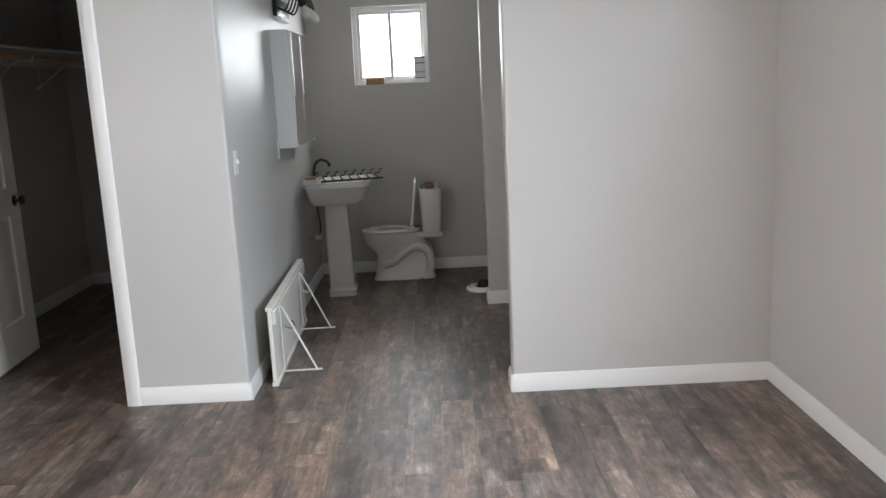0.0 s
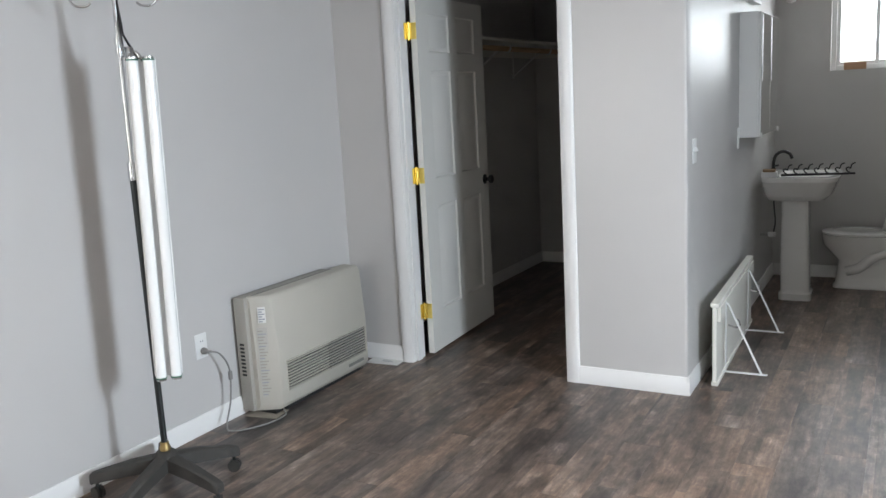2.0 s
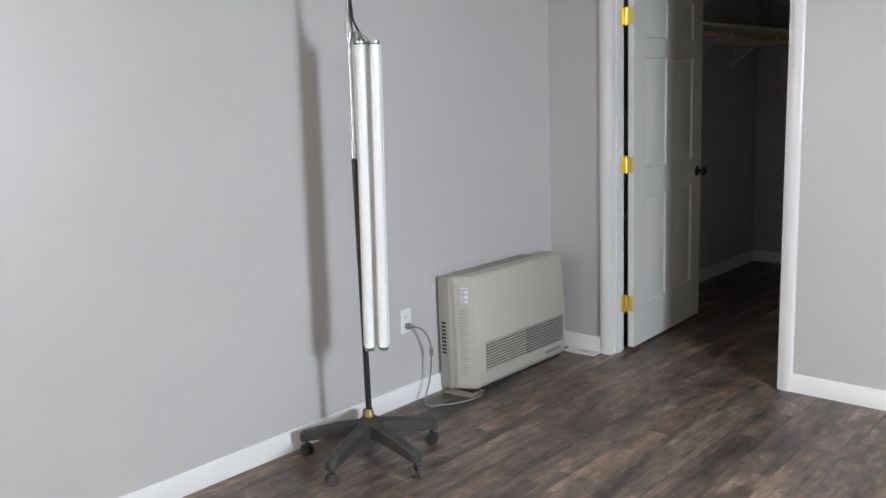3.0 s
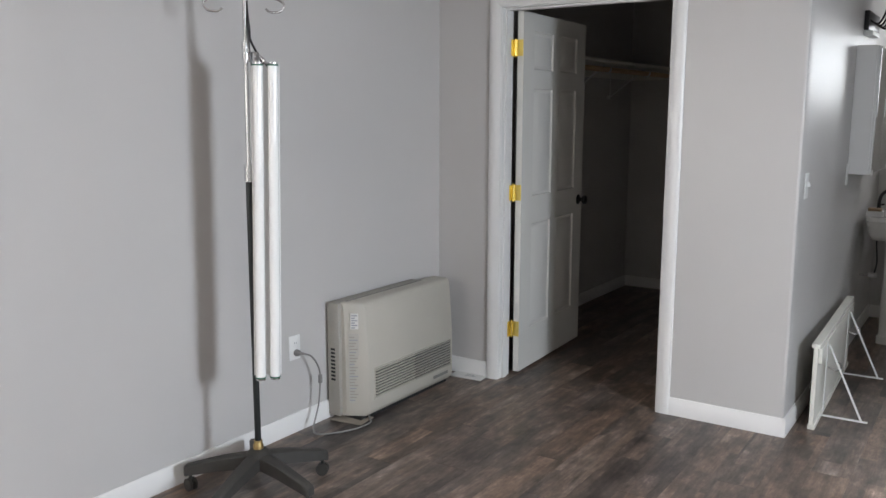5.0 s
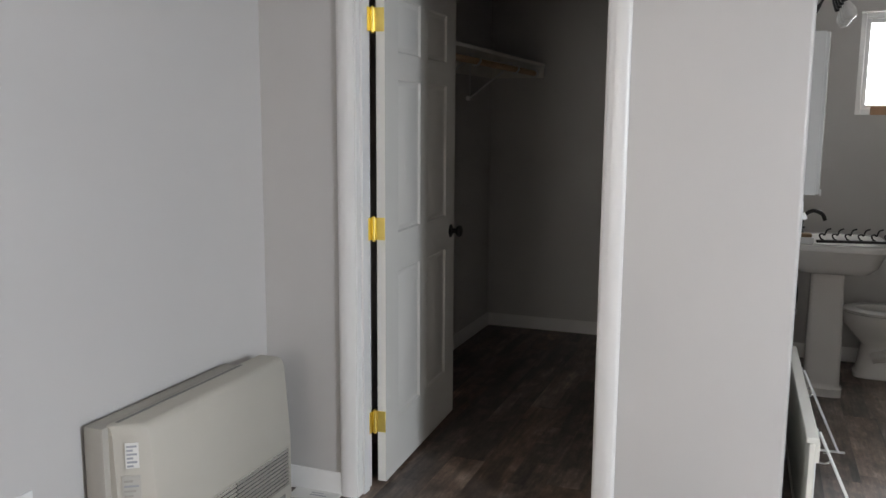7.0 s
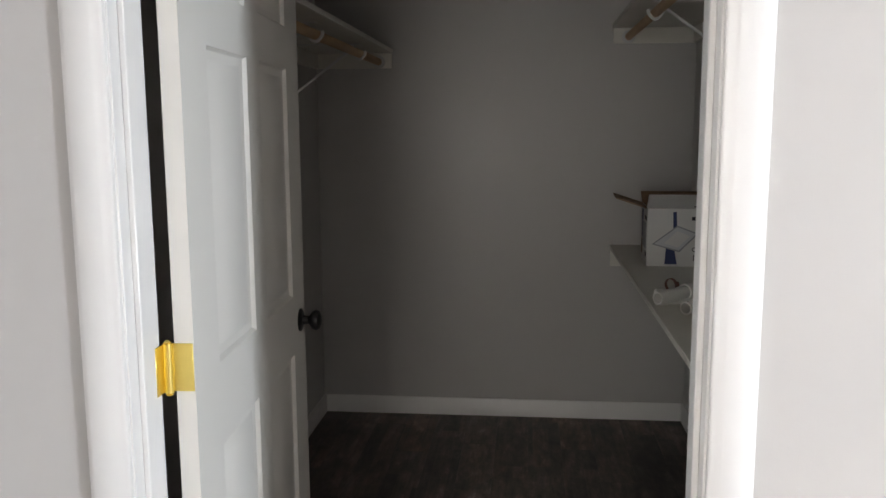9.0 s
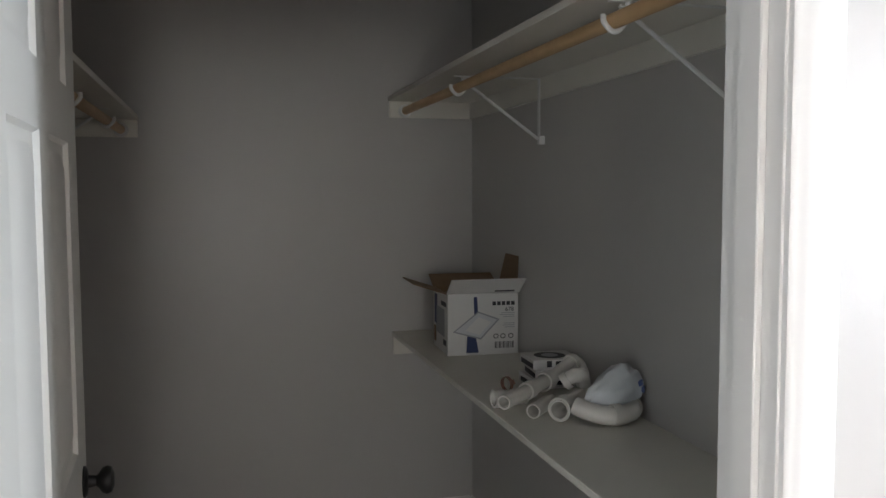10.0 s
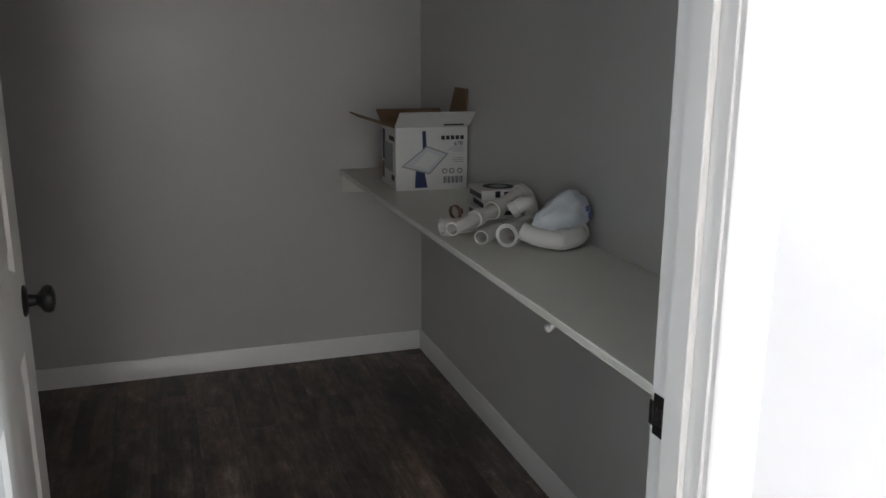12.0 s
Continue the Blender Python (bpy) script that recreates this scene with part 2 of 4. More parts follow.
def join(bm, other):
    me = bpy.data.meshes.new("tmp")
    other.to_mesh(me); other.free()
    bm.from_mesh(me)
    bpy.data.meshes.remove(me)
    return bm


def boxes(*rows, bevel=0.0):
    bm = bmesh.new()
    for r in rows:
        box(*r, bevel=bevel, bm=bm)
    return bm


def moved(bm, m):
    bmesh.ops.transform(bm, matrix=m, verts=bm.verts)
    return bm


def lathe(profile, n=24, cap=True):
    """Turned shape about z from (radius, z) pairs."""
    bm = bmesh.new()
    rings = [[bm.verts.new((r * math.cos(2 * math.pi * i / n), r * math.sin(2 * math.pi * i / n), z)) for i in range(n)] for r, z in profile]
    for a, b in zip(rings, rings[1:]):
        for i in range(n):
            bm.faces.new((a[i], a[(i + 1) % n], b[(i + 1) % n], b[i]))
    if cap:
        bm.faces.new(rings[0]); bm.faces.new(rings[-1])
    return bm


def loft(sections, cap=True):
    """Skin through closed loops of equal length."""
    bm = bmesh.new()
    sections = [list(s) for s in sections]
    rings = [[bm.verts.new(p) for p in s] for s in sections]
    n = len(rings[0])
    for a, b in zip(rings, rings[1:]):
        for i in range(n):
            bm.faces.new((a[i], a[(i + 1) % n], b[(i + 1) % n], b[i]))
    if cap:
        bm.faces.new(rings[0]); bm.faces.new(rings[-1])
    return bm


def oval(cx, cy, z, rx, ry, n=32, power=2.0):
    out = []
    for i in range(n):
        a = 2 * math.pi * i / n
        c, s = math.cos(a), math.sin(a)
        out.append((cx + rx * math.copysign(abs(c) ** (2 / power), c), cy + ry * math.copysign(abs(s) ** (2 / power), s), z))
    return out


def smooth_path(points, per=8):
    p = [Vector(q) for q in points]
    p = [2 * p[0] - p[1]] + p + [2 * p[-1] - p[-2]]
    out = []
    for i in range(1, len(p) - 2):
        for k in range(per):
            t = k / per
            a, b, c, d = p[i - 1], p[i], p[i + 1], p[i + 2]
            out.append(0.5 * ((2 * b) + (c - a) * t + (2 * a - 5 * b + 4 * c - d) * t * t + (3 * b - a - 3 * c + d) * t ** 3))
    return out + [p[-2]]


def rod(points, r, n=10, per=0, hollow=0.0):
    """Round bar along points; hollow: wall thickness of a pipe with open ends."""
    pts = smooth_path(points, per) if per else [Vector(q) for q in points]
    secs, inner = [], []
    up = None
    for i, q in enumerate(pts):
        d = (pts[min(i + 1, len(pts) - 1)] - pts[max(i - 1, 0)]).normalized()
        if up is None:
            up = d.orthogonal().normalized()
        up = (up - d * up.dot(d)).normalized()
        s = d.cross(up)
        ring = [(math.cos(2 * math.pi * k / n), math.sin(2 * math.pi * k / n)) for k in range(n)]
        secs.append([q + (up * c + s * w) * r for c, w in ring])
        inner.append([q + (up * c + s * w) * (r - hollow) for c, w in ring])
    if not hollow:
        return loft(secs)
    return loft(secs + inner[::-1] + [secs[0]], cap=False)


# ---- structure ----
def wall(name, bm, label):
    return tagged(part(name, bm, PAINT), label, "wall", kind="structure")


T = 0.12
wall("wall_west", boxes((XW - T, XW, YS - T, WB[0], 0, HC), (XW - T, XW, WB[1], YNC, 0, HC), (XW - T, XW, WB[0], WB[1], 0, WB[2]), (XW - T, XW, WB[0], WB[1], WB[3], HC)), "painted pale grey drywall beside the wall heater")
wall("wall_south", boxes((XW, SW[0], YS - T, YS, 0, HC), (SW[1], XE, YS - T, YS, 0, HC), (SW[0], SW[1], YS - T, YS, 0, SW[2]), (SW[0], SW[1], YS - T, YS, SW[3], HC)), "painted pale grey drywall with an unseen window")
wall("wall_east", boxes((XE, XE + T, YS - T, EB[0], 0, HC), (XE, XE + T, EB[0], EB[1], 0, EB[2]), (XE, XE + T, EB[0], EB[1], EB[3], HC), (XE, XE + T, EB[1], EW[0], 0, HC), (XE, XE + T, EW[1], YN + T, 0, HC), (XE, XE + T, EW[0], EW[1], 0, EW[2]), (XE, XE + T, EW[0], EW[1], EW[3], HC)), "painted pale grey drywall with an unseen window")
wall("wall_north", boxes((XW - T, XC0 - 0.0, YNC, YNC + T, 0, HC), (XC0, NW[0], YN, YN + T, 0, HC), (NW[1], XE, YN, YN + T, 0, HC), (NW[0], NW[1], YN, YN + T, 0, NW[2]), (NW[0], NW[1], YN, YN + T, NW[3], HC)), "painted grey drywall behind bathroom and closet")
wall("wall_closet_front", boxes((XW, DX0 - 0.018, YD0, YD1, 0, HC), (DX0 - 0.018, DX1 + 0.018, YD0, YD1, DH + 0.018, HC)), "painted grey drywall beside the closet doorway")


def corner_block(x0, x1, y0, y1, rounded):
    """Wall block with rounded vertical corners at the (x, y) given."""
    bm = box(x0, x1, y0, y1, 0, HC)
    es = [e for e in bm.edges if abs(e.verts[0].co.z - e.verts[1].co.z) > 1 and any(abs(e.verts[0].co.x - x) < 1e-4 and abs(e.verts[0].co.y - y) < 1e-4 for x, y in rounded)]
    bmesh.ops.bevel(bm, geom=es, offset=0.014, segments=4, affect="EDGES", profile=0.5)
    return bm


wall("wall_closet_pier", join(join(corner_block(DX1 + 0.018, XC1, YD0, YD1, [(XC1, YD0)]), box(XC0, XC1, YD1, YN, 0, HC)), box(XC0, XC0 + 0.1, YN + T, YNC + T, 0, HC)), "painted grey drywall pier with a rounded corner")
wall("wall_bath_front", corner_block(1.293, XE, -0.06, 0.055, [(1.293, -0.06), (1.293, 0.055)]), "painted pale grey partition with rounded corners")
wall("wall_bath_inner", corner_block(1.293, XE, 1.640, 1.755, [(1.293, 1.640), (1.293, 1.755)]), "painted grey partition end in the bathroom")
tagged(part("ceiling", box(XW - T, XE + T, YS - T, YNC + T, HC, HC + 0.1), CEIL), "pale grey painted drywall ceiling", "ceiling", kind="structure")
floor = tagged(part("floor", box(XW - T, XE + T, YS - T, YNC + T, -0.12, -0.007), SLAB), "grey-brown distressed vinyl plank floor", "floor", kind="structure")


def base_run(x0, y0, x1, y1, out):
    """Moulded skirting from one floor point to the other; out: unit vector into the room."""
    ox, oy = out
    prof = [(0, 0), (0.013, 0), (0.013, 0.066), (0.010, 0.071), (0.010, 0.079), (0.005, 0.089), (0, 0.090)]
    return loft([[(x + ox * d, y + oy * d, z) for d, z in prof] for x, y in ((x0, y0), (x1, y1))])


def baseboard(runs, label="white painted moulded baseboard"):
    bm = bmesh.new()
    for r in runs:
        join(bm, base_run(*r))
    return tagged(part("baseboard", bm, TRIM), label, "baseboard", kind="structure")


CW = 0.070   # casing width
baseboard([(XW, YS, XW, YD0, (1, 0)), (XW, YD0, DX0 - CW - 0.004, YD0, (0, -1))])
baseboard([(DX1 + CW + 0.004, YD0, XC1 + 0.0128, YD0, (0, -1)), (XC1, YD0 - 0.0128, XC1, YN, (1, 0))])
baseboard([(XC1 + 0.013, YN, XE, YN, (0, -1))])
baseboard([(1.280, -0.06, XE, -0.06, (0, -1)), (1.293, -0.0728, 1.293, 0.0678, (-1, 0)), (1.293, 0.055, XE, 0.055, (0, 1))])
baseboard([(1.280, 1.640, XE, 1.640, (0, -1)), (1.293, 1.6272, 1.293, 1.7678, (-1, 0))])
baseboard([(XE, YS, XE, -0.073, (-1, 0)), (XW + 0.013, YS, XE - 0.013, YS, (0, 1))])
baseboard([(XW, YD1, XW, YNC, (1, 0)), (XW + 0.013, YNC, XC0 - 0.013, YNC, (0, -1)), (XC0, YD1, XC0, YNC, (-1, 0))])

# ---- closet doorway and door ----
frame_ob = thing("door_frame", "white painted closet door casing and jamb", "door frame", kind="structure")


def casing_profile(w):
    return [(0, 0), (0, 0.009), (0.006, 0.013), (0.018, 0.013), (0.024, 0.016), (w - 0.012, 0.017), (w - 0.004, 0.014), (w, 0.010), (w, 0)]


def casing(x, side, y, oy):
    prof = casing_profile(CW)
    z1 = DH + CW + 0.005
    lo = [(x + side * u, y + oy * d, 0) for u, d in prof]
    hi = [(x + side * u, y + oy * d, DH + 0.005 + u) for u, d in prof]
    return loft([lo, hi])


for nm, y, oy in (("casing", YD0, -1), ("casing", YD1, 1)):
    part(nm, casing(DX0 - 0.004, -1, y, oy), TRIM, frame_ob)
    part(nm, casing(DX1 + 0.004, 1, y, oy), TRIM, frame_ob)
    prof = casing_profile(CW)
    part("head_casing", loft([[(DX0 - 0.004 - u, y + oy * d, DH + 0.005 + u) for u, d in prof], [(DX1 + 0.004 + u, y + oy * d, DH + 0.005 + u) for u, d in prof]]), TRIM, frame_ob)
part("jamb", box(DX0 - 0.018, DX0, YD0, YD1, 0, DH, 0.001), TRIM, frame_ob)
jr = part("jamb", box(DX1, DX1 + 0.018, YD0, YD1, 0, DH, 0.001), TRIM, frame_ob)
part("head_jamb", box(DX0, DX1, YD0, YD1, DH, DH + 0.018), TRIM, frame_ob)
part("door_stop", box(DX0, DX0 + 0.011, YD0 + 0.03, YD1 - 0.040, 0, DH, 0.002), TRIM, frame_ob)
part("door_stop", box(DX1 - 0.011, DX1, YD0 + 0.03, YD1 - 0.040, 0, DH, 0.002), TRIM, frame_ob)
part("door_stop", box(DX0 + 0.011, DX1 - 0.011, YD0 + 0.03, YD1 - 0.040, DH - 0.011, DH, 0.002), TRIM, frame_ob)
strike = part("strike_plate", join(box(DX1 - 0.0025, DX1, YD1 - 0.036, YD1 - 0.004, 0.925, 0.985, 0.001), box(DX1 - 0.0035, DX1 - 0.001, YD1 - 0.006, YD1 + 0.004, 0.937, 0.973, 0.001)), BLACK, frame_ob, "black strike plate")
part("latch_hole", box(DX1 - 0.003, DX1 - 0.0024, YD1 - 0.027, YD1 - 0.013, 0.942, 0.968), STEEL, strike)

DW, DT, DHT = 0.905, 0.035, 2.02


def six_panel_door():
    """Leaf in the yz plane: hinge edge at y=0, thickness 0..-DT in x."""
    leaf = bmesh.new()
    ys = [0, 0.140, 0.405, 0.505, 0.768, DW]
    zs = [0, 0.235, 0.845, 1.005, 1.610, 1.715, 1.925, DHT]
    panels = {(i, j) for i in (1, 3) for j in (1, 3, 5)}
    for side in (0, 1):
        X = 0.0 if side == 0 else -DT
        s = 1 if side == 0 else -1
        for i in range(5):
            for j in range(7):
                a, b, c, d = ys[i], ys[i + 1], zs[j], zs[j + 1]
                if (i, j) not in panels:
                    leaf.faces.new([leaf.verts.new(v) for v in ((X, a, c), (X, b, c), (X, b, d), (X, a, d))])
                    continue
                steps = [(0, 0), (0.006, -0.009), (0.020, -0.012), (0.026, -0.0105), (0.052, -0.002)]
                loops = [[leaf.verts.new((X + s * h, y, z)) for y, z in ((a + k, c + k), (b - k, c + k), (b - k, d - k), (a + k, d - k))] for k, h in steps]
                for l0, l1 in zip(loops, loops[1:]):
                    for q in range(4):
                        leaf.faces.new((l0[q], l0[(q + 1) % 4], l1[(q + 1) % 4], l1[q]))
                leaf.faces.new(loops[-1])
    for quad in (((0, 0, 0), (-DT, 0, 0), (-DT, 0, DHT), (0, 0, DHT)), ((0, DW, 0), (-DT, DW, 0), (-DT, DW, DHT), (0, DW, DHT)),
                 ((0, 0, 0), (0, DW, 0), (-DT, DW, 0), (-DT, 0, 0)), ((0, 0, DHT), (0, DW, DHT), (-DT, DW, DHT), (-DT, 0, DHT))):
        leaf.faces.new([leaf.verts.new(v) for v in quad])
    bmesh.ops.remove_doubles(leaf, verts=leaf.verts, dist=0.0004)
    return leaf


HX, HY = -1.536, 0.138
door = thing("door_1", "white six-panel door standing open into the closet", "door", pose(HX, HY, 0.020, 0, 0, 0), kind="structure")
DOOR_TURN = pose(0.045, 0.008, 0, 0, 0, 2.8)
leaf = part("leaf", moved(six_panel_door(), DOOR_TURN), DOORW, door)


def knob_shape(s):
    bm = lathe([(0.032, 0), (0.032, 0.004), (0.026, 0.008), (0.013, 0.011), (0.011, 0.028), (0.016, 0.034), (0.026, 0.042), (0.029, 0.052), (0.026, 0.062), (0.014, 0.068)], 24)
    return moved(bm, Matrix.Rotation(radians(90 * s), 4, "Y") @ Matrix.Diagonal((1, 1, 0.86, 1)))


for s, x in ((1, 0.0), (-1, -DT)):
    part("knob", moved(moved(knob_shape(s), Matrix.Translation((x, DW - 0.060, 0.925))), DOOR_TURN), BLACK, leaf, "oil-rubbed black round door knob")
part("latch_plate", moved(box(-DT + 0.006, -0.006, DW - 0.0002, DW + 0.0015, 0.897, 0.953), DOOR_TURN), BLACK, leaf)
for z in (0.252, 1.035, 1.826):
    h = part("hinge", rod([(0.0, 0.0, z - 0.045), (0.0, 0.0, z + 0.045)], 0.0088, 12), BRASS, door, "polished brass butt hinge")
    part("hinge_leaf", moved(box(-0.041, -0.001, -0.0030, -0.0005, z - 0.044, z + 0.044, 0.0008), DOOR_TURN), BRASS, h)
    part("hinge_leaf", box(-0.0078, -0.0058, -0.036, -0.002, z - 0.044, z + 0.044, 0.0006), BRASS, h)
    for k in (-1, 1):
        part("finial", moved(lathe([(0.006, 0), (0.0075, 0.002), (0.003, 0.006)], 10), Matrix.Translation((0.0, 0, z + 0.045 if k > 0 else z - 0.051))), BRASS, h)


# ---- windows ----
def slider_window(name, label, w, h, m):
    """White vinyl sliding window; local x along the wall, z up, y outwards; origin at the opening's lower corner."""
    win = thing(name, label, "window", m, kind="structure")
    y0, y1 = 0.055, 0.110
    fr = part("window_frame", boxes((0, 0.035, y0, y1, 0, h), (w - 0.035, w, y0, y1, 0, h), (0.035, w - 0.035, y0, y1, 0, 0.035), (0.035, w - 0.035, y0, y1, h - 0.035, h), bevel=0.003), VINYL, win)
    mid = w / 2
    for a, b, yy in ((0.035, mid + 0.012, 0.066), (mid - 0.012, w - 0.035, 0.086)):
        sash = part("sash", boxes((a, a + 0.026, yy, yy + 0.018, 0.035, h - 0.035), (b - 0.026, b, yy, yy + 0.018, 0.035, h - 0.035), (a + 0.026, b - 0.026, yy, yy + 0.018, 0.035, 0.061), (a + 0.026, b - 0.026, yy, yy + 0.018, h - 0.061, h - 0.035), bevel=0.002), VINYL, win)
        p = part("pane", box(a + 0.026, b - 0.026, yy + 0.007, yy + 0.011, 0.061, h - 0.061), GLASS, sash)
        p.visible_shadow = False
    return win


slider_window("window_1", "small unseen white vinyl sliding window over the toilet", NW[1] - NW[0], NW[3] - NW[2], pose(NW[0], YN, NW[2]))
slider_window("window_2", "unseen white vinyl sliding window", EW[1] - EW[0], EW[3] - EW[2], pose(XE, EW[1], EW[2], 0, 0, -90))
# unseen window added around the west fill lamp
slider_window("fill_window_west", "unseen white vinyl sliding window", WB[1] - WB[0], WB[3] - WB[2], pose(XW, WB[0], WB[2], 0, 0, 90))
# added rear east window, out of view, carries fill light only
slider_window("fill_window_east", "unseen white vinyl sliding window", EB[1] - EB[0], EB[3] - EB[2], pose(XE, EB[1], EB[2], 0, 0, -90))
# south window is unseen, added to hold the closet fill
slider_window("fill_window_south", "unseen white vinyl sliding window", SW[1] - SW[0], SW[3] - SW[2], pose(SW[1], YS, SW[2], 0, 0, 180))


# ---- room: wall heater ----
HXF, HY0, HY1 = -1.745, -0.965, -0.152
heater = thing("wall_heater", "beige metal direct-vent wall heater standing against the wall", "heater", pose(XW, HY0, 0))
HD, HW = HXF - XW, HY1 - HY0
part("back_box", box(0.014, 0.086, -0.022, HW - 0.140, 0.020, 0.588, 0.006, 2), HEATD, heater, "darker beige back casing")
# front cabinet: slanted side cheek, face raked back towards the top
sec = []
for y, d, drop in ((0.0, 0.112, 0.004), (0.006, 0.118, 0.0), (0.055, HD - 0.004, 0.0), (0.062, HD, 0.0), (HW - 0.014, HD, 0.0), (HW - 0.003, HD - 0.008, 0.002), (HW, HD - 0.022, 0.010)):
    top, k = 0.592 - drop, d / HD
    sec.append([(0.080, y, 0.02), (d - 0.022, y, 0.02), (d - 0.010, y, 0.034), (d, y, 0.050), (d, y, 0.30), (d - 0.020 * k, y, top - 0.034), (d - 0.026 * k, y, top - 0.014), (d - 0.036 * k, y, top - 0.003), (d - 0.050 * k, y, top), (0.080, y, top)])
body = part("body", loft(sec), HEAT, heater)
part("plinth", box(0.03, HD - 0.03, 0.03, HW - 0.03, 0.0, 0.02), DARK, heater)
part("top_slot", box(0.087, 0.098, 0.03, HW - 0.15, 0.588, 0.5935), GRILLE, body, "dark intake slot on the top")
# near-black sheet behind the slats paints the shade inside the outlet
gl = part("grille", box(HD - 0.003, HD + 0.0012, 0.107, HW - 0.035, 0.105, 0.250), DARK, body, "warm-air outlet, its inner shade a near-black sheet")
for i in range(10):
    z = 0.112 + i * 0.0147
    for a, b in ((0.109, 0.440), (0.447, HW - 0.037)):
        part("slat", moved(box(-0.005, 0.005, a, b, -0.0024, 0.0024), pose(HD + 0.003, 0, z, 0, 25, 0)), HEATD if a > 0.3 else HEAT, gl)
part("grille_rim", boxes((HD - 0.001, HD + 0.004, 0.099, HW - 0.027, 0.097, 0.105), (HD - 0.001, HD + 0.004, 0.099, HW - 0.027, 0.250, 0.257), (HD - 0.001, HD + 0.004, 0.099, 0.107, 0.105, 0.250), (HD - 0.001, HD + 0.004, HW - 0.035, HW - 0.027, 0.105, 0.250), bevel=0.001), HEAT, body)
part("badge", box(HD, HD + 0.002, HW - 0.20, HW - 0.06, 0.062, 0.078), GRILLE, body)
# vent openings are solid strips, their inner shade put into the colour
for i in range(9):
    part("side_vent", box(0.036, 0.062, -0.0235, -0.0215, 0.20 + i * 0.019, 0.21 + i * 0.019), DARK, heater)
CHEEK = pose(0.118, 0.006, 0, 0, 0, 32.5)
lab = part("warning_label", moved(box(0.016, 0.054, -0.0015, 0.0005, 0.462, 0.540), CHEEK), PAPER, body, "white printed warning label")
for i in range(6):
    part("print_line", moved(box(0.020, 0.038 + 0.011 * (i % 2), -0.0025, -0.001, 0.466 + i * 0.012, 0.472 + i * 0.012), CHEEK), GREYP, lab)
lab = part("data_label", moved(box(0.004, 0.056, -0.0015, 0.0005, 0.09, 0.440), CHEEK), LABELP, body, "long grey instruction label")
for i in range(22):
    part("print_line", moved(box(0.009, 0.042 + 0.008 * (i * 7 % 3 - 1), -0.0025, -0.001, 0.10 + i * 0.0152, 0.106 + i * 0.0152), CHEEK), HEATD if i % 4 else GREYP, lab)


# ---- room: outlet, plug, cord, switch ----
def cover_plate(name, label, m, w=0.072, h=0.117):
    t = thing(name, label, "wall plate", m)
    part("plate", box(-w / 2, w / 2, -0.006, 0, -h / 2, h / 2, 0.003, 2), PLAST, t)
    return t


outlet = cover_plate("power_outlet", "white duplex wall outlet above the baseboard", pose(XW, -1.204, 0.410, 0, 0, 90))
for dz in (-0.020, 0.020):
    s = part("socket", moved(lathe([(0.016, 0), (0.017, 0.002), (0.015, 0.003)], 20), pose(0, -0.0055, dz, 90)), PLAST, outlet)
    # slot holes drawn as near-black slivers for the shade inside
    for dx in (-0.006, 0.006):
        part("slot", box(dx - 0.001, dx + 0.001, -0.0092, -0.0084, dz - 0.001, dz + 0.007), DARK, s)
cord = thing("extension_lead", "grey heater power lead plugged into the wall outlet", "lead", pose(0, 0.018, 0))
part("plug", join(moved(lathe([(0.014, 0), (0.017, 0.006), (0.014, 0.022), (0.006, 0.034)], 14), pose(XW + 0.009, -1.222, 0.387, 0, 90, 0)), rod([(XW + 0.038, -1.222, 0.387), (XW + 0.05, -1.210, 0.385)], 0.006)), CORD, cord, "dark grey moulded plug")
cp = [(XW + 0.045, -1.215, 0.386), (XW + 0.075, -1.185, 0.370), (XW + 0.085, -1.15, 0.31), (XW + 0.075, -1.13, 0.24), (XW + 0.07, -1.14, 0.12), (XW + 0.09, -1.20, 0.02), (XW + 0.14, -1.20, 0.006), (XW + 0.22, -1.08, 0.006), (XW + 0.235, -0.96, 0.006), (XW + 0.205, -0.92, 0.010), (XW + 0.17, -0.89, 0.014)]
part("cable", rod(cp, 0.0042, 8, 6), CORD, cord)
part("inline_block", box(XW + 0.068, XW + 0.084, -1.139, -1.121, 0.225, 0.268, 0.003), CORD, cord)
sw = cover_plate("light_switch", "white toggle light switch by the bathroom entry", pose(XC1, 0.150, 1.168, 0, 0, 90))
part("toggle", moved(box(-0.005, 0.005, -0.016, 0, -0.011, 0.011, 0.002), pose(0, -0.004, 0.003, -25)), PLAST, sw)

# ---- room: floor papers by the heater ----
pad = thing("floor_vent_cover", "white louvred register lying on the floor beside the casing", "vent", pose(-1.715, -0.030, 0.0, 0, 0, 4))
part("plate", box(-0.10, 0.10, -0.055, 0.055, 0, 0.007, 0.002), PAPER, pad)
part("print_bar", box(-0.02, 0.05, -0.020, -0.014, 0.0065, 0.0078), GREYP, pad)
part("print_bar", box(-0.02, 0.03, 0.0, 0.004, 0.0065, 0.0078), GREYP, pad)
tagged(part("cardboard_sheet", moved(box(-0.085, 0.085, -0.06, 0.06, 0.0005, 0.004), pose(-1.83, -0.935, 0, 0, 0, 8)), TANCARD), "thin tan cardboard sheet under the heater", "cardboard")

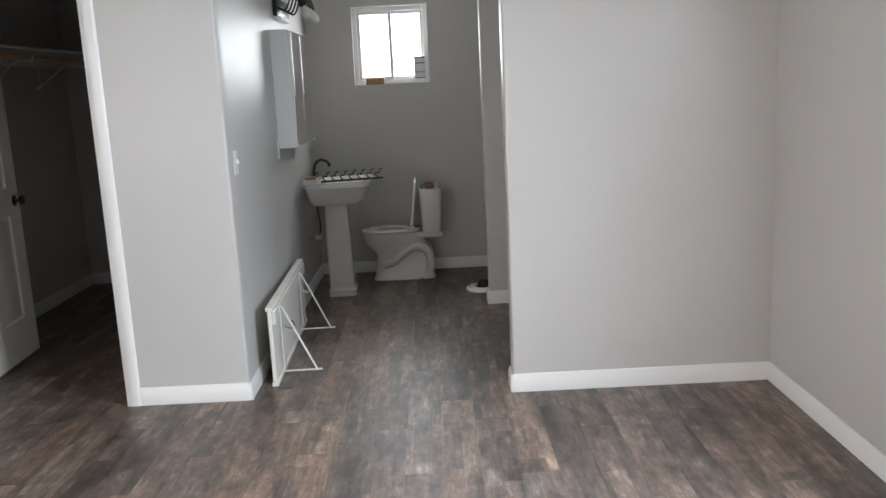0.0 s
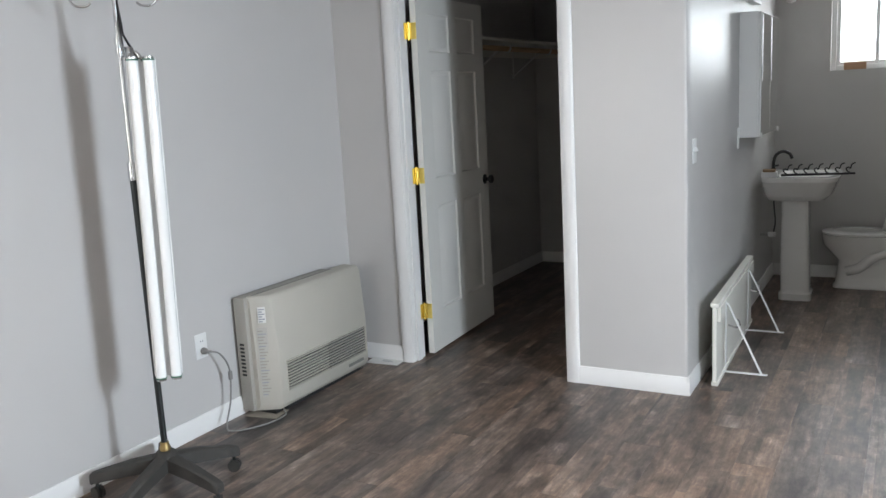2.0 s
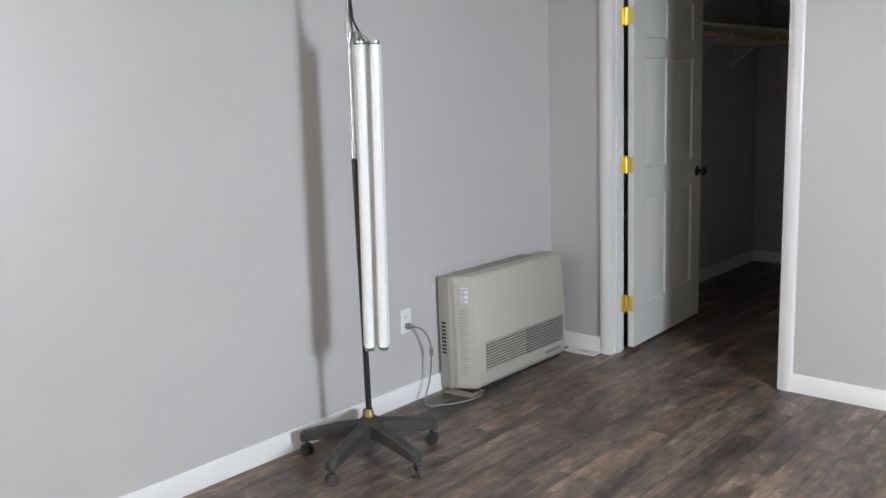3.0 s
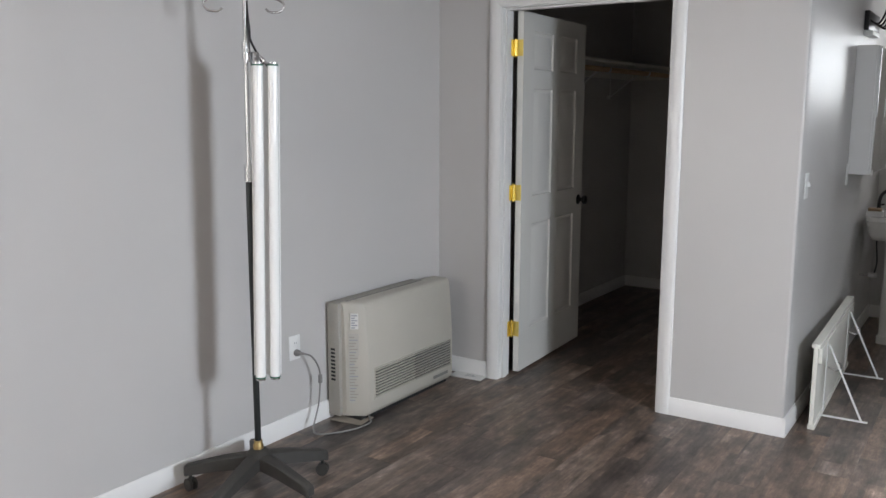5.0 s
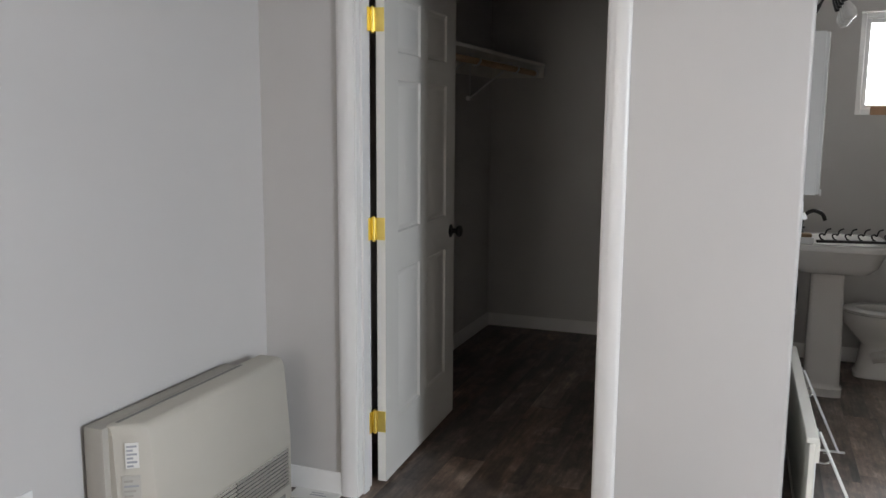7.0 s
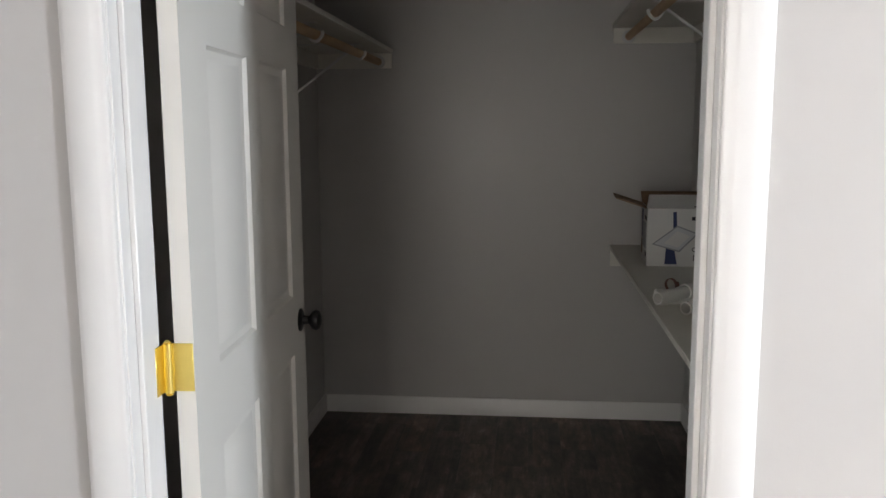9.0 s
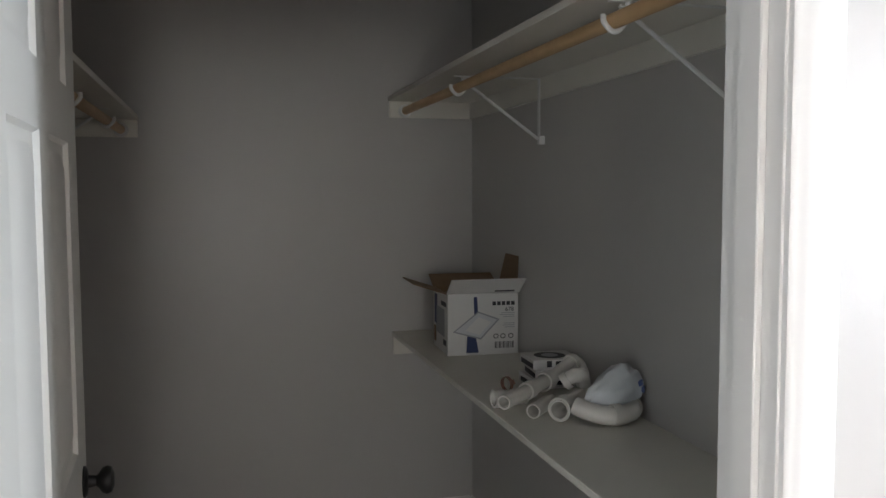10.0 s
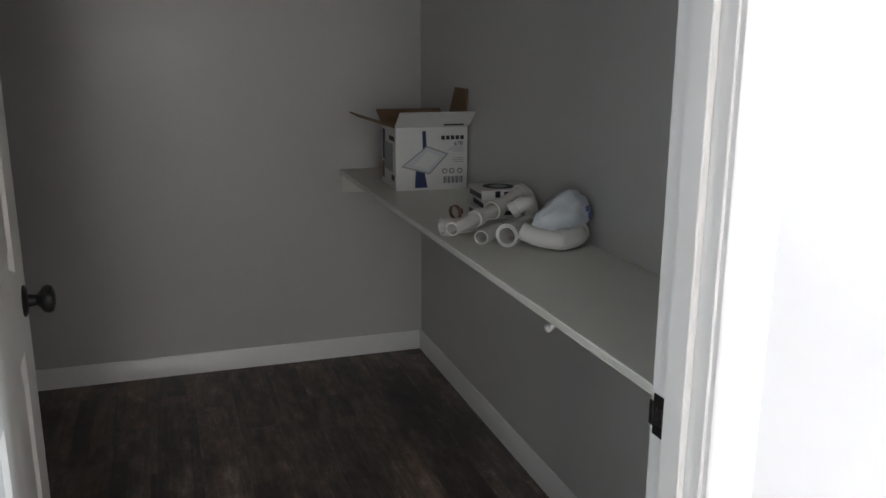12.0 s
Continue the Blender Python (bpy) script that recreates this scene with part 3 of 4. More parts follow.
# ---- room: rolling stand with fluorescent tubes ----
PX, PY = -1.625, -1.760
stand = thing("rolling_stand", "steel pole stand on a dusty five-leg castor base", "stand", pose(PX, PY, 0))
part("hub", lathe([(0.045, 0.100), (0.05, 0.115), (0.05, 0.160), (0.036, 0.176), (0.022, 0.181)], 20), BASEP, stand)
for i in range(5):
    a = radians(72 * i - 4)
    ca, sa = math.cos(a), math.sin(a)

    def leg_sec(r, w, z0, z1):
        return [(ca * r - sa * o, sa * r + ca * o, z) for o, z in ((-w, z0), (w, z0), (w, z1 - 0.008), (w * 0.6, z1), (-w * 0.6, z1), (-w, z1 - 0.008))]
    lg = part("leg", loft([leg_sec(0.030, 0.028, 0.105, 0.166), leg_sec(0.14, 0.024, 0.092, 0.148), leg_sec(0.25, 0.021, 0.074, 0.120), leg_sec(0.292, 0.020, 0.066, 0.108), leg_sec(0.300, 0.014, 0.068, 0.102)]), BASEP, stand)
    cx, cy = ca * 0.278, sa * 0.278
    cst = part("castor", join(rod([(cx, cy, 0.045), (cx, cy, 0.068)], 0.007), box(cx - 0.013, cx + 0.013, cy - 0.007, cy + 0.007, 0.03, 0.052, 0.004)), DKSTEEL, lg)
    for k in (-1, 1):
        wv = Vector((math.cos(a + 0.9), math.sin(a + 0.9), 0)) * 0.013 * k
        part("wheel", rod([(cx + wv.x * 0.45, cy + wv.y * 0.45, 0.0255), (cx + wv.x * 1.3, cy + wv.y * 1.3, 0.0255)], 0.0255, 18), BASEP, cst)
part("brass_collar", lathe([(0.020, 0.178), (0.021, 0.195), (0.017, 0.202), (0.017, 0.215)], 18), OLDBRASS, stand, "tarnished brass collar at the pole foot")
part("lower_pole", rod([(0, 0, 0.14), (0.0, 0.0, 1.25)], 0.0125, 16), DKSTEEL, stand, "blackened lower pole")
part("clamp", rod([(0.0, 0.0, 1.24), (0.0, 0.0, 1.305)], 0.0165, 16), STEEL, stand, "chrome height clamp")
part("upper_pole", rod([(0.0, 0.0, 1.24), (0.004, 0.006, 1.925)], 0.0085, 12), STEEL, stand)
for z in (1.690, 1.728):
    part("clamp", rod([(0.003, 0.004, z), (0.003, 0.004, z + 0.026)], 0.0145, 14), STEEL, stand, "chrome pole clamp")
for s in (-1, 1):
    part("hook", rod([(0.004, 0.006, 1.910), (0.035 * s, 0.006 + 0.037 * s, 1.918), (0.080 * s, 0.006 + 0.083 * s, 1.910), (0.100 * s, 0.006 + 0.104 * s, 1.890), (0.090 * s, 0.006 + 0.094 * s, 1.866), (0.066 * s, 0.006 + 0.070 * s, 1.862), (0.052 * s, 0.006 + 0.056 * s, 1.874)], 0.0045, 8, 6), STEEL, stand)
fix = thing("tube_light", "pair of unlit fluorescent tubes hung upright on the stand", "lamp", Matrix.Identity(4))
A, B = Vector((-1.545, -1.735, 1.668)), Vector((-1.557, -1.760, 0.490))
side = Vector((0.696, 0.717, 0.0)) * 0.0275
back = Vector((-0.717, 0.696, 0)) * 0.016
for s in (-1, 1):
    tb = part("tube", rod([A + side * s, B + side * s], 0.0195, 20), TUBE, fix, "white unlit fluorescent tube")
    d = (B - A).normalized()
    for e, q in ((A, -1), (B, 1)):
        c = part("tube_cap", rod([e + side * s - d * q * 0.001, e + side * s + d * q * 0.004], 0.0209, 20), GREEN, tb, "green tube end cap")
        part("end_ring", rod([e + side * s + d * q * 0.004, e + side * s + d * q * 0.012], 0.0185, 16), STEEL, c)
w2, nn = side.normalized(), back.normalized()
part("channel", loft([[p + w2 * 0.052 + nn * 0.022, p + w2 * 0.052 + nn * 0.030, p - w2 * 0.052 + nn * 0.030, p - w2 * 0.052 + nn * 0.022] for p in (A - Vector((0, 0, -0.006)), B)]), PLAST, fix, "thin white enamelled channel")
part("hanging_cord", rod([A + Vector((-0.02, 0.01, 0.005)), A + Vector((-0.07, 0.0, 0.09)), (PX + 0.018, PY + 0.012, 1.80), (PX + 0.006, PY + 0.010, 1.905)], 0.0045, 8, 5), BLACK, fix, "black hanging cord")
part("hanging_cord", rod([A + Vector((-0.05, -0.02, 0.0)), (PX + 0.026, PY + 0.0, 1.76), (PX + 0.010, PY + 0.012, 1.90)], 0.003, 8, 5), BLACK, fix)
part("wire_tie", rod([A + Vector((-0.065, -0.02, 0.045)), A + Vector((-0.03, 0.01, 0.03)), A + Vector((0.0, 0.02, -0.01))], 0.006, 8, 4), STEEL, fix)
part("bracket", box(A.x - 0.080, A.x - 0.030, A.y - 0.020, A.y + 0.005, A.z + 0.015, A.z + 0.05, 0.004), STEEL, fix)

# ---- bathroom: mirror cabinet ----
CY0, CY1, CZ0, CZ1, CD = 1.345, 2.065, 1.150, 1.875, 0.106
cab = thing("mirror_cabinet", "white medicine cabinet with mirror doors on the wall", "cabinet", pose(XC1, CY0, CZ0))
CWD, CHT = CY1 - CY0, CZ1 - CZ0
part("body", box(0, CD, 0, CWD, 0, CHT, 0.002), PLAST, cab)
for i in range(2):
    a, b = i * CWD / 2 + 0.003, (i + 1) * CWD / 2 - 0.003
    d = part("door", box(CD + 0.0005, CD + 0.014, a, b, 0.004, CHT - 0.004, 0.001), PLAST, cab)
    part("mirror", box(CD + 0.0145, CD + 0.018, a + 0.004, b - 0.004, 0.008, CHT - 0.008, 0.0008), MIRROR, d, "mirror glass")
    part("film_strip", box(CD + 0.0182, CD + 0.0188, a + 0.02, a + 0.05, CHT * 0.45, CHT - 0.02), LIGHTP, d, "protective film strip")
for y in (-0.003, CWD - 0.027):
    part("corner_guard", box(CD + 0.0188, CD + 0.024, y, y + 0.03, -0.004, 0.026, 0.002), PLAST, cab)
part("wall_cleat", box(0.0, 0.010, -0.052, -0.022, -0.060, 0.06, 0.002), PLAST, cab)

# ---- bathroom: vanity light ----
vl = thing("vanity_light", "black bar vanity light with four clear bulbs, unlit", "wall lamp", pose(XC1, 1.53, 2.030))
part("backplate", box(0, 0.028, 0, 0.46, -0.055, 0.055, 0.006, 2), BLACK, vl)
part("packing_strip", box(0.002, 0.05, 0.01, 0.3, -0.085, -0.058, 0.003), PLAST, vl, "white packing strip under the bar")
for i in range(4):
    y = 0.05 + i * 0.12
    am = part("arm", rod([(0.025, y, 0.0), (0.07, y, -0.02), (0.10, y, 0.03), (0.12, y, 0.10), (0.155, y, 0.115), (0.175, y, 0.075)], 0.006, 10, 6), BLACK, vl)
    part("socket", moved(lathe([(0.012, 0.03), (0.024, 0.025), (0.027, 0.0), (0.026, -0.04), (0.022, -0.045)], 18), pose(0.178, y, 0.04, 0, -18, 0)), BLACK, am)
    part("bulb", moved(lathe([(0.013, -0.04), (0.016, -0.055), (0.028, -0.080), (0.031, -0.098), (0.026, -0.118), (0.012, -0.128)], 18), pose(0.178, y, 0.04, 0, -18, 0)), BULB, am, "clear round glass bulb")

# ---- bathroom: pedestal sink ----
SXC, SYC = 0.270, 2.155
sink = thing("pedestal_sink", "white ceramic pedestal sink standing off the wall", "sink", pose(-0.035, 0.0, 0))


def rrect(cx, cy, z, hx, hy, n=32, p=6.0):
    return oval(cx, cy, z, hx, hy, n, p)


bx, by = 0.300, SYC
basin = loft([rrect(0.262, by, 0.690, 0.150, 0.19), rrect(0.276, by, 0.698, 0.180, 0.225), rrect(0.287, by, 0.735, 0.208, 0.255), rrect(0.292, by, 0.785, 0.222, 0.272), rrect(0.292, by, 0.790, 0.226, 0.277), rrect(0.295, by, 0.815, 0.230, 0.282), rrect(0.295, by, 0.820, 0.236, 0.288), rrect(0.297, by, 0.846, 0.239, 0.290), rrect(0.297, by, 0.852, 0.235, 0.286),
              rrect(0.325, by, 0.852, 0.175, 0.235, p=4), rrect(0.325, by, 0.842, 0.165, 0.225, p=4), rrect(0.325, by, 0.77, 0.13, 0.18, p=3), rrect(0.32, by, 0.735, 0.05, 0.07, p=2)])
part("basin", basin, CERAM, sink)
ped = loft([rrect(SXC, SYC, 0.0, 0.104, 0.110), rrect(SXC, SYC, 0.045, 0.104, 0.110), rrect(SXC, SYC, 0.055, 0.094, 0.100), rrect(SXC, SYC, 0.075, 0.092, 0.098), rrect(SXC - 0.004, SYC, 0.30, 0.090, 0.096, p=9), rrect(SXC - 0.008, SYC, 0.62, 0.084, 0.092, p=9), rrect(SXC - 0.010, SYC, 0.692, 0.084, 0.092, p=9)])
part("pedestal", ped, CERAM, sink)
faucet = thing("faucet", "black gooseneck faucet on the sink", "faucet", pose(0.080, SYC, 0.852))
part("base", lathe([(0.028, 0), (0.028, 0.008), (0.016, 0.016), (0.014, 0.04)], 18), BLACK, faucet)
part("spout", rod([(0, 0, 0.02), (0, 0, 0.075), (0.015, 0, 0.125), (0.055, 0, 0.150), (0.10, 0, 0.135), (0.118, 0, 0.10)], 0.011, 12, 6), BLACK, faucet)
part("handle", rod([(0.0, 0.03, 0.02), (0.0, 0.055, 0.045), (0.02, 0.08, 0.05)], 0.007, 10, 4), BLACK, faucet)
rack = thing("hook_rail", "black metal coat hook rail lying across the sink", "hook rail", pose(0.150, 1.975, 0.864, 0, -1, 5))
part("rail", box(0, 0.440, -0.016, 0.016, -0.010, 0.004, 0.003), BLACK, rack)
for i in range(7):
    x = 0.035 + i * 0.062
    part("hook", rod([(x, 0, 0.003), (x - 0.014, 0, 0.012), (x - 0.020, 0, 0.030), (x - 0.006, 0, 0.036), (x + 0.004, 0, 0.030), (x + 0.014, 0, 0.055), (x + 0.034, 0, 0.064)], 0.0042, 8, 5), BLACK, rack)
sb = thing("small_box", "small white box with brown lid on the sink rim", "box", pose(0.078, 1.935, 0.852, 0, 0, 5))
part("tray", box(-0.045, 0.055, -0.035, 0.035, 0, 0.034, 0.002), CARDW, sb)
part("lid", box(-0.035, 0.045, -0.030, 0.030, 0.034, 0.052, 0.003), CARD, sb, "brown lid")
valve = thing("stop_valve", "chrome water stop valves on the wall pipe", "valve", pose(XC1, 2.22, 0.42))
part("pipe", rod([(0, 0, 0), (0.08, 0, 0)], 0.008), STEEL, valve)
part("body", box(0.055, 0.105, -0.014, 0.014, -0.012, 0.02, 0.004), PLAST, valve)
part("handle", moved(lathe([(0.016, 0), (0.018, 0.006), (0.014, 0.012)], 14), pose(0.08, -0.016, 0.004, 90)), PLAST, valve)
part("hose", rod([(0.09, 0, 0.02), (0.10, 0, 0.10), (0.09, -0.01, 0.25), (0.12, 0.0, 0.33)], 0.005, 8, 5), DKSTEEL, valve)

# ---- bathroom: toilet, standing loose ----
toilet = thing("toilet", "white two-piece toilet with lidless tank, seat cover raised", "toilet", pose(0.965, 2.605, 0, 0, 0, 181) @ Matrix.Diagonal((1, 1, 0.965, 1)))
# local x points from tank to bowl
bowl = loft([oval(0.285, 0, 0.0, 0.245, 0.105, 32, 5), oval(0.285, 0, 0.02, 0.245, 0.105, 32, 5), oval(0.280, 0, 0.035, 0.236, 0.098, 32, 5), oval(0.270, 0, 0.20, 0.225, 0.096, 32, 4), oval(0.30, 0, 0.245, 0.235, 0.115, 32, 3), oval(0.355, 0, 0.32, 0.245, 0.160, 32, 2.3), oval(0.36, 0, 0.375, 0.250, 0.180, 32, 2.2), oval(0.36, 0, 0.395, 0.250, 0.182, 32, 2.2),
             oval(0.38, 0, 0.396, 0.185, 0.125), oval(0.38, 0, 0.375, 0.178, 0.118), oval(0.37, 0, 0.29, 0.13, 0.085), oval(0.34, 0, 0.22, 0.05, 0.04)])
part("bowl", bowl, CERAM, toilet)
part("tank_deck", box(-0.03, 0.20, -0.13, 0.13, 0.345, 0.395, 0.02, 3), CERAM, toilet)
for s in (-1, 1):
    tr = rod([(0.44, s * 0.082, 0.13), (0.36, s * 0.100, 0.16), (0.28, s * 0.105, 0.235), (0.19, s * 0.108, 0.275), (0.10, s * 0.104, 0.24), (0.075, s * 0.100, 0.14), (0.09, s * 0.096, 0.05)], 0.036, 12, 6)
    part("trapway", tr, CERAM, toilet)
    part("bolt_cap", moved(lathe([(0.014, 0), (0.013, 0.012), (0.006, 0.018)], 14), Matrix.Translation((0.15, s * 0.115, 0.0))), STEEL, toilet)
tank = loft([rrect(0.055, 0, 0.395, 0.072, 0.19), rrect(0.055, 0, 0.41, 0.080, 0.20), rrect(0.052, 0, 0.745, 0.092, 0.225), rrect(0.052, 0, 0.750, 0.090, 0.223), rrect(0.052, 0, 0.750, 0.080, 0.213), rrect(0.053, 0, 0.45, 0.070, 0.19)])
tk = part("tank", tank, CERAM, toilet)
part("fill_valve", join(rod([(0.05, 0.10, 0.45), (0.05, 0.10, 0.70)], 0.022, 14), box(0.02, 0.09, -0.17, 0.12, 0.735, 0.763, 0.006)), RUST, tk, "rust-brown tank fittings")
ring = loft([oval(0.375, 0, 0.398, 0.232, 0.180), oval(0.375, 0, 0.412, 0.235, 0.183), oval(0.375, 0, 0.418, 0.222, 0.170), oval(0.385, 0, 0.418, 0.155, 0.105), oval(0.385, 0, 0.400, 0.150, 0.100), oval(0.375, 0, 0.398, 0.232, 0.180)], cap=False)
part("seat_ring", ring, SEATP, toilet)
lidm = pose(0.222, 0, 0.425, 0, 0, 0) @ Matrix.Rotation(radians(-97), 4, "Y")
part("seat_lid", moved(loft([oval(0.200, 0, 0.0, 0.200, 0.178), oval(0.200, 0, 0.016, 0.203, 0.181), oval(0.200, 0, 0.022, 0.188, 0.165)]), lidm), SEATP, toilet)
for y in (-0.09, 0.05):
    part("seat_hinge", box(0.185, 0.225, y, y + 0.04, 0.396, 0.43, 0.005), SEATP, toilet)
fl = thing("toilet_flange", "white floor flange with dark drain opening", "flange", pose(1.275, 2.08, 0))
part("ring", lathe([(0.125, 0), (0.125, 0.014), (0.115, 0.022), (0.06, 0.022), (0.058, 0.004)], 32, cap=False), PLAST, fl)
part("rag", moved(lathe([(0.055, 0.004), (0.058, 0.022), (0.05, 0.05), (0.034, 0.072), (0.012, 0.075)], 18), pose(0.01, 0, 0)), BLACK, fl, "dark rag stuffed in the drain")
part("bolt", rod([(-0.10, -0.02, 0.01), (-0.10, -0.02, 0.05)], 0.005), STEEL, fl)

# ---- bathroom: small things in the window ----
tagged(part("wood_block", box(0.448, 0.592, YN + 0.006, YN + 0.048, NW[2] + 0.0005, NW[2] + 0.050, 0.002), BLOCK), "short raw wood block on the window ledge", "wood block")
stk = thing("window_sticker", "grey manufacturer's label stuck on the window glass", "sticker", pose(NW[0] + 0.475, YN + 0.0635, NW[2] + 0.02))
part("sheet", box(0, 0.105, 0, 0.0015, 0, 0.185), LIGHTP, stk)
for z, h in ((0.172, 0.012), (0.13, 0.008), (0.062, 0.004), (0.015, 0.006)):
    part("print_bar", box(0.004, 0.101, -0.0012, -0.0002, z, z + h), INK, stk)
part("print_bar", box(0.084, 0.088, -0.0012, -0.0002, 0.02, 0.128), INK, stk)

# ---- bathroom: loose shelf standing on edge ----
shelf = thing("loose_shelf", "white closet shelf standing on edge with folding brackets", "shelf", pose(0.090, 0.182, 0, 0, 0, 1.5))
part("board", box(-0.020, 0, 0, 1.25, 0.022, 0.400, 0.002), SHELFW, shelf)
part("edge_strip", box(-0.030, 0.010, -0.002, 1.252, 0.400, 0.422, 0.003), SHELFW, shelf)
part("edge_strip", box(-0.026, 0.008, -0.002, 1.252, 0.0, 0.022, 0.003), SHELFW, shelf)
part("cleat", box(0.0005, 0.016, 0.02, 1.23, 0.325, 0.398, 0.002), SHELFW, shelf)
for y in (0.17, 0.97):
    bk = part("bracket", box(0.016, 0.021, y - 0.010, y + 0.010, 0.05, 0.395, 0.001), PLAST, shelf, "white folding shelf bracket")
    part("foot_bar", box(0.004, 0.218, y - 0.009, y + 0.009, 0.0225, 0.028, 0.001), PLAST, bk)
    part("brace", rod([(0.026, y, 0.385), (0.190, y, 0.026)], 0.0055, 8), PLAST, bk)
    part("rod_hook", rod([(0.02, y + 0.06, 0.255), (0.055, y + 0.06, 0.245), (0.075, y + 0.06, 0.258), (0.070, y + 0.06, 0.282), (0.05, y + 0.06, 0.287)], 0.005, 8, 5), STEEL, bk)


# ---- closet: shelves, rods ----
def closet_shelf(label, xw, s, z, front, y0, y1, rod_x, brackets):
    """Painted shelf on cleats along a side wall; s: direction from the wall into the closet."""
    X = lambda d: xw + s * d
    sh = thing("closet_shelf", label, "shelf")
    wdt = abs(front - xw)
    part("board", box(min(X(0), X(wdt)), max(X(0), X(wdt)), y0, y1 - 0.001, z - 0.019, z, 0.0015), SHELFW, sh)
    part("cleat", box(min(X(0), X(0.018)), max(X(0), X(0.018)), y0, y1 - 0.020, z - 0.092, z - 0.0195, 0.0015), SHELFW, sh)
    part("end_cleat", box(min(X(0.0), X(wdt - 0.004)), max(X(0.0), X(wdt - 0.004)), y1 - 0.019, y1, z - 0.092, z - 0.0195, 0.0015), SHELFW, sh)
    if rod_x:
        rz = z - 0.062
        cup = part("rod_cup", moved(lathe([(0.030, 0), (0.030, 0.004), (0.022, 0.012), (0.0225, 0.020)], 20), pose(rod_x, y1 - 0.019, rz, 90)), PLAST, sh, "white rod end cup")
    for y in brackets:
        bk = part("bracket", box(min(X(0.018), X(0.022)), max(X(0.018), X(0.022)), y - 0.010, y + 0.010, z - 0.255, z - 0.02, 0.001), PLAST, sh, "white steel shelf and rod bracket")
        part("foot_pad", box(min(X(0), X(0.018)), max(X(0), X(0.018)), y - 0.010, y + 0.010, z - 0.255, z - 0.225, 0.001), PLAST, bk)
        part("brace", rod([(X(0.024), y, z - 0.235), (X(wdt - 0.085), y, z - 0.03)], 0.0055, 8), PLAST, bk)
        part("top_bar", box(min(X(0.02), X(wdt - 0.06)), max(X(0.02), X(wdt - 0.06)), y - 0.008, y + 0.008, z - 0.023, z - 0.0195, 0.0008), PLAST, bk)
        part("rod_saddle", rod([(rod_x - 0.030 * s, y, rz + 0.04), (rod_x - 0.026 * s, y, rz + 0.0), (rod_x, y, rz - 0.024), (rod_x + 0.024 * s, y, rz - 0.006), (rod_x + 0.027 * s, y, rz + 0.012)], 0.0065, 8, 5), PLAST, bk)
    return sh


def closet_rod(x, z, y0, y1):
    return tagged(part("closet_rod", rod([(x, y0, z), (x, y1, z)], 0.0175, 18), WOODR), "round pine closet rod under the shelf", "closet rod")


closet_shelf("white painted closet shelf with cleats and brackets", XC0, -1, 1.958, -0.506, 0.145, YNC, -0.432, (2.037, 0.834))
closet_rod(-0.432, 1.896, 0.14, YNC - 0.012)
closet_shelf("white painted closet shelf behind the open door", XW, 1, 1.856, -1.567, 1.10, YNC, -1.635, (2.42, 1.65))
closet_rod(-1.635, 1.794, 1.11, YNC - 0.012)
DZ = 0.896
desk = thing("closet_counter", "long white painted counter shelf along the closet wall", "shelf")
part("board", box(-0.497, XC0, 0.135, YNC - 0.001, DZ - 0.020, DZ, 0.002), SHELFW, desk)
part("end_cleat", box(-0.492, XC0 - 0.019, YNC - 0.019, YNC, DZ - 0.105, DZ - 0.0205, 0.0015), SHELFW, desk)
part("cleat", box(XC0 - 0.018, XC0, 0.135, YNC, DZ - 0.105, DZ - 0.0205, 0.0015), SHELFW, desk)

for y in (0.74,):
    bk = part("bracket", box(XC0 - 0.023, XC0 - 0.018, y - 0.010, y + 0.010, DZ - 0.27, DZ - 0.021, 0.001), PLAST, desk, "white steel support bracket")
    part("brace", rod([(XC0 - 0.024, y, DZ - 0.255), (-0.455, y, DZ - 0.034)], 0.0055, 8), PLAST, bk)
    part("tip", rod([(-0.455, y, DZ - 0.026), (-0.478, y, DZ - 0.030), (-0.492, y, DZ - 0.040), (-0.497, y, DZ - 0.030)], 0.006, 8, 4), PLAST, bk)

# ---- closet: open carton ----
carton = thing("open_carton", "white printed fan carton with open flaps on the counter", "carton", pose(-0.404, 2.288, DZ, 0, 0, -3) @ Matrix.Diagonal((1.085, 1.0, 1.085, 1)))
W, D, H, TH = 0.262, 0.285, 0.222, 0.004
part("front_wall", box(0, W, 0, TH, 0, H), CARDW, carton)
part("back_wall", box(0, W, D - TH, D, 0, H), CARD, carton)
part("side_wall", box(0, TH, TH, D - TH, 0, H), CARDW, carton)
part("side_wall", box(W - TH, W, TH, D - TH, 0, H), CARDW, carton)
part("bottom", box(TH, W - TH, TH, D - TH, 0, TH), CARD, carton)
ff = part("front_flap", moved(box(-0.004, W + 0.004, 0, TH, 0, 0.105), pose(0, -0.002, H + 0.0015, 58)), CARDW, carton)
part("print_bar", moved(box(0.17, W - 0.02, -0.0012, -0.0002, 0.012, 0.022), pose(0, -0.002, H + 0.0015, 58)), INK, ff)
part("side_flap", moved(box(0, 0.125, 0.008, D - 0.008, 0, TH), pose(0, 0, H + 0.002, 0, 198, 0)), CARD, carton)
part("side_flap", moved(box(0, TH, 0.012, D - 0.010, 0, 0.130), pose(W - TH, 0, H + 0.0015, 0, 2, 0)), CARD, carton, "brown inner face of the upright flap")
part("back_flap", moved(box(0, W, 0, TH, 0, 0.105), pose(0, D, H + 0.0015, -68)), CARD, carton)
part("contents", moved(lathe([(0.10, 0.0), (0.105, 0.17), (0.09, 0.20), (0.03, 0.205)], 24), pose(0.15, 0.15, TH)), GRILLE, carton, "grey fan housing inside")


def printed(name, bm, material, parent, label=""):
    return part(name, bm, material, parent, label, soft=False)


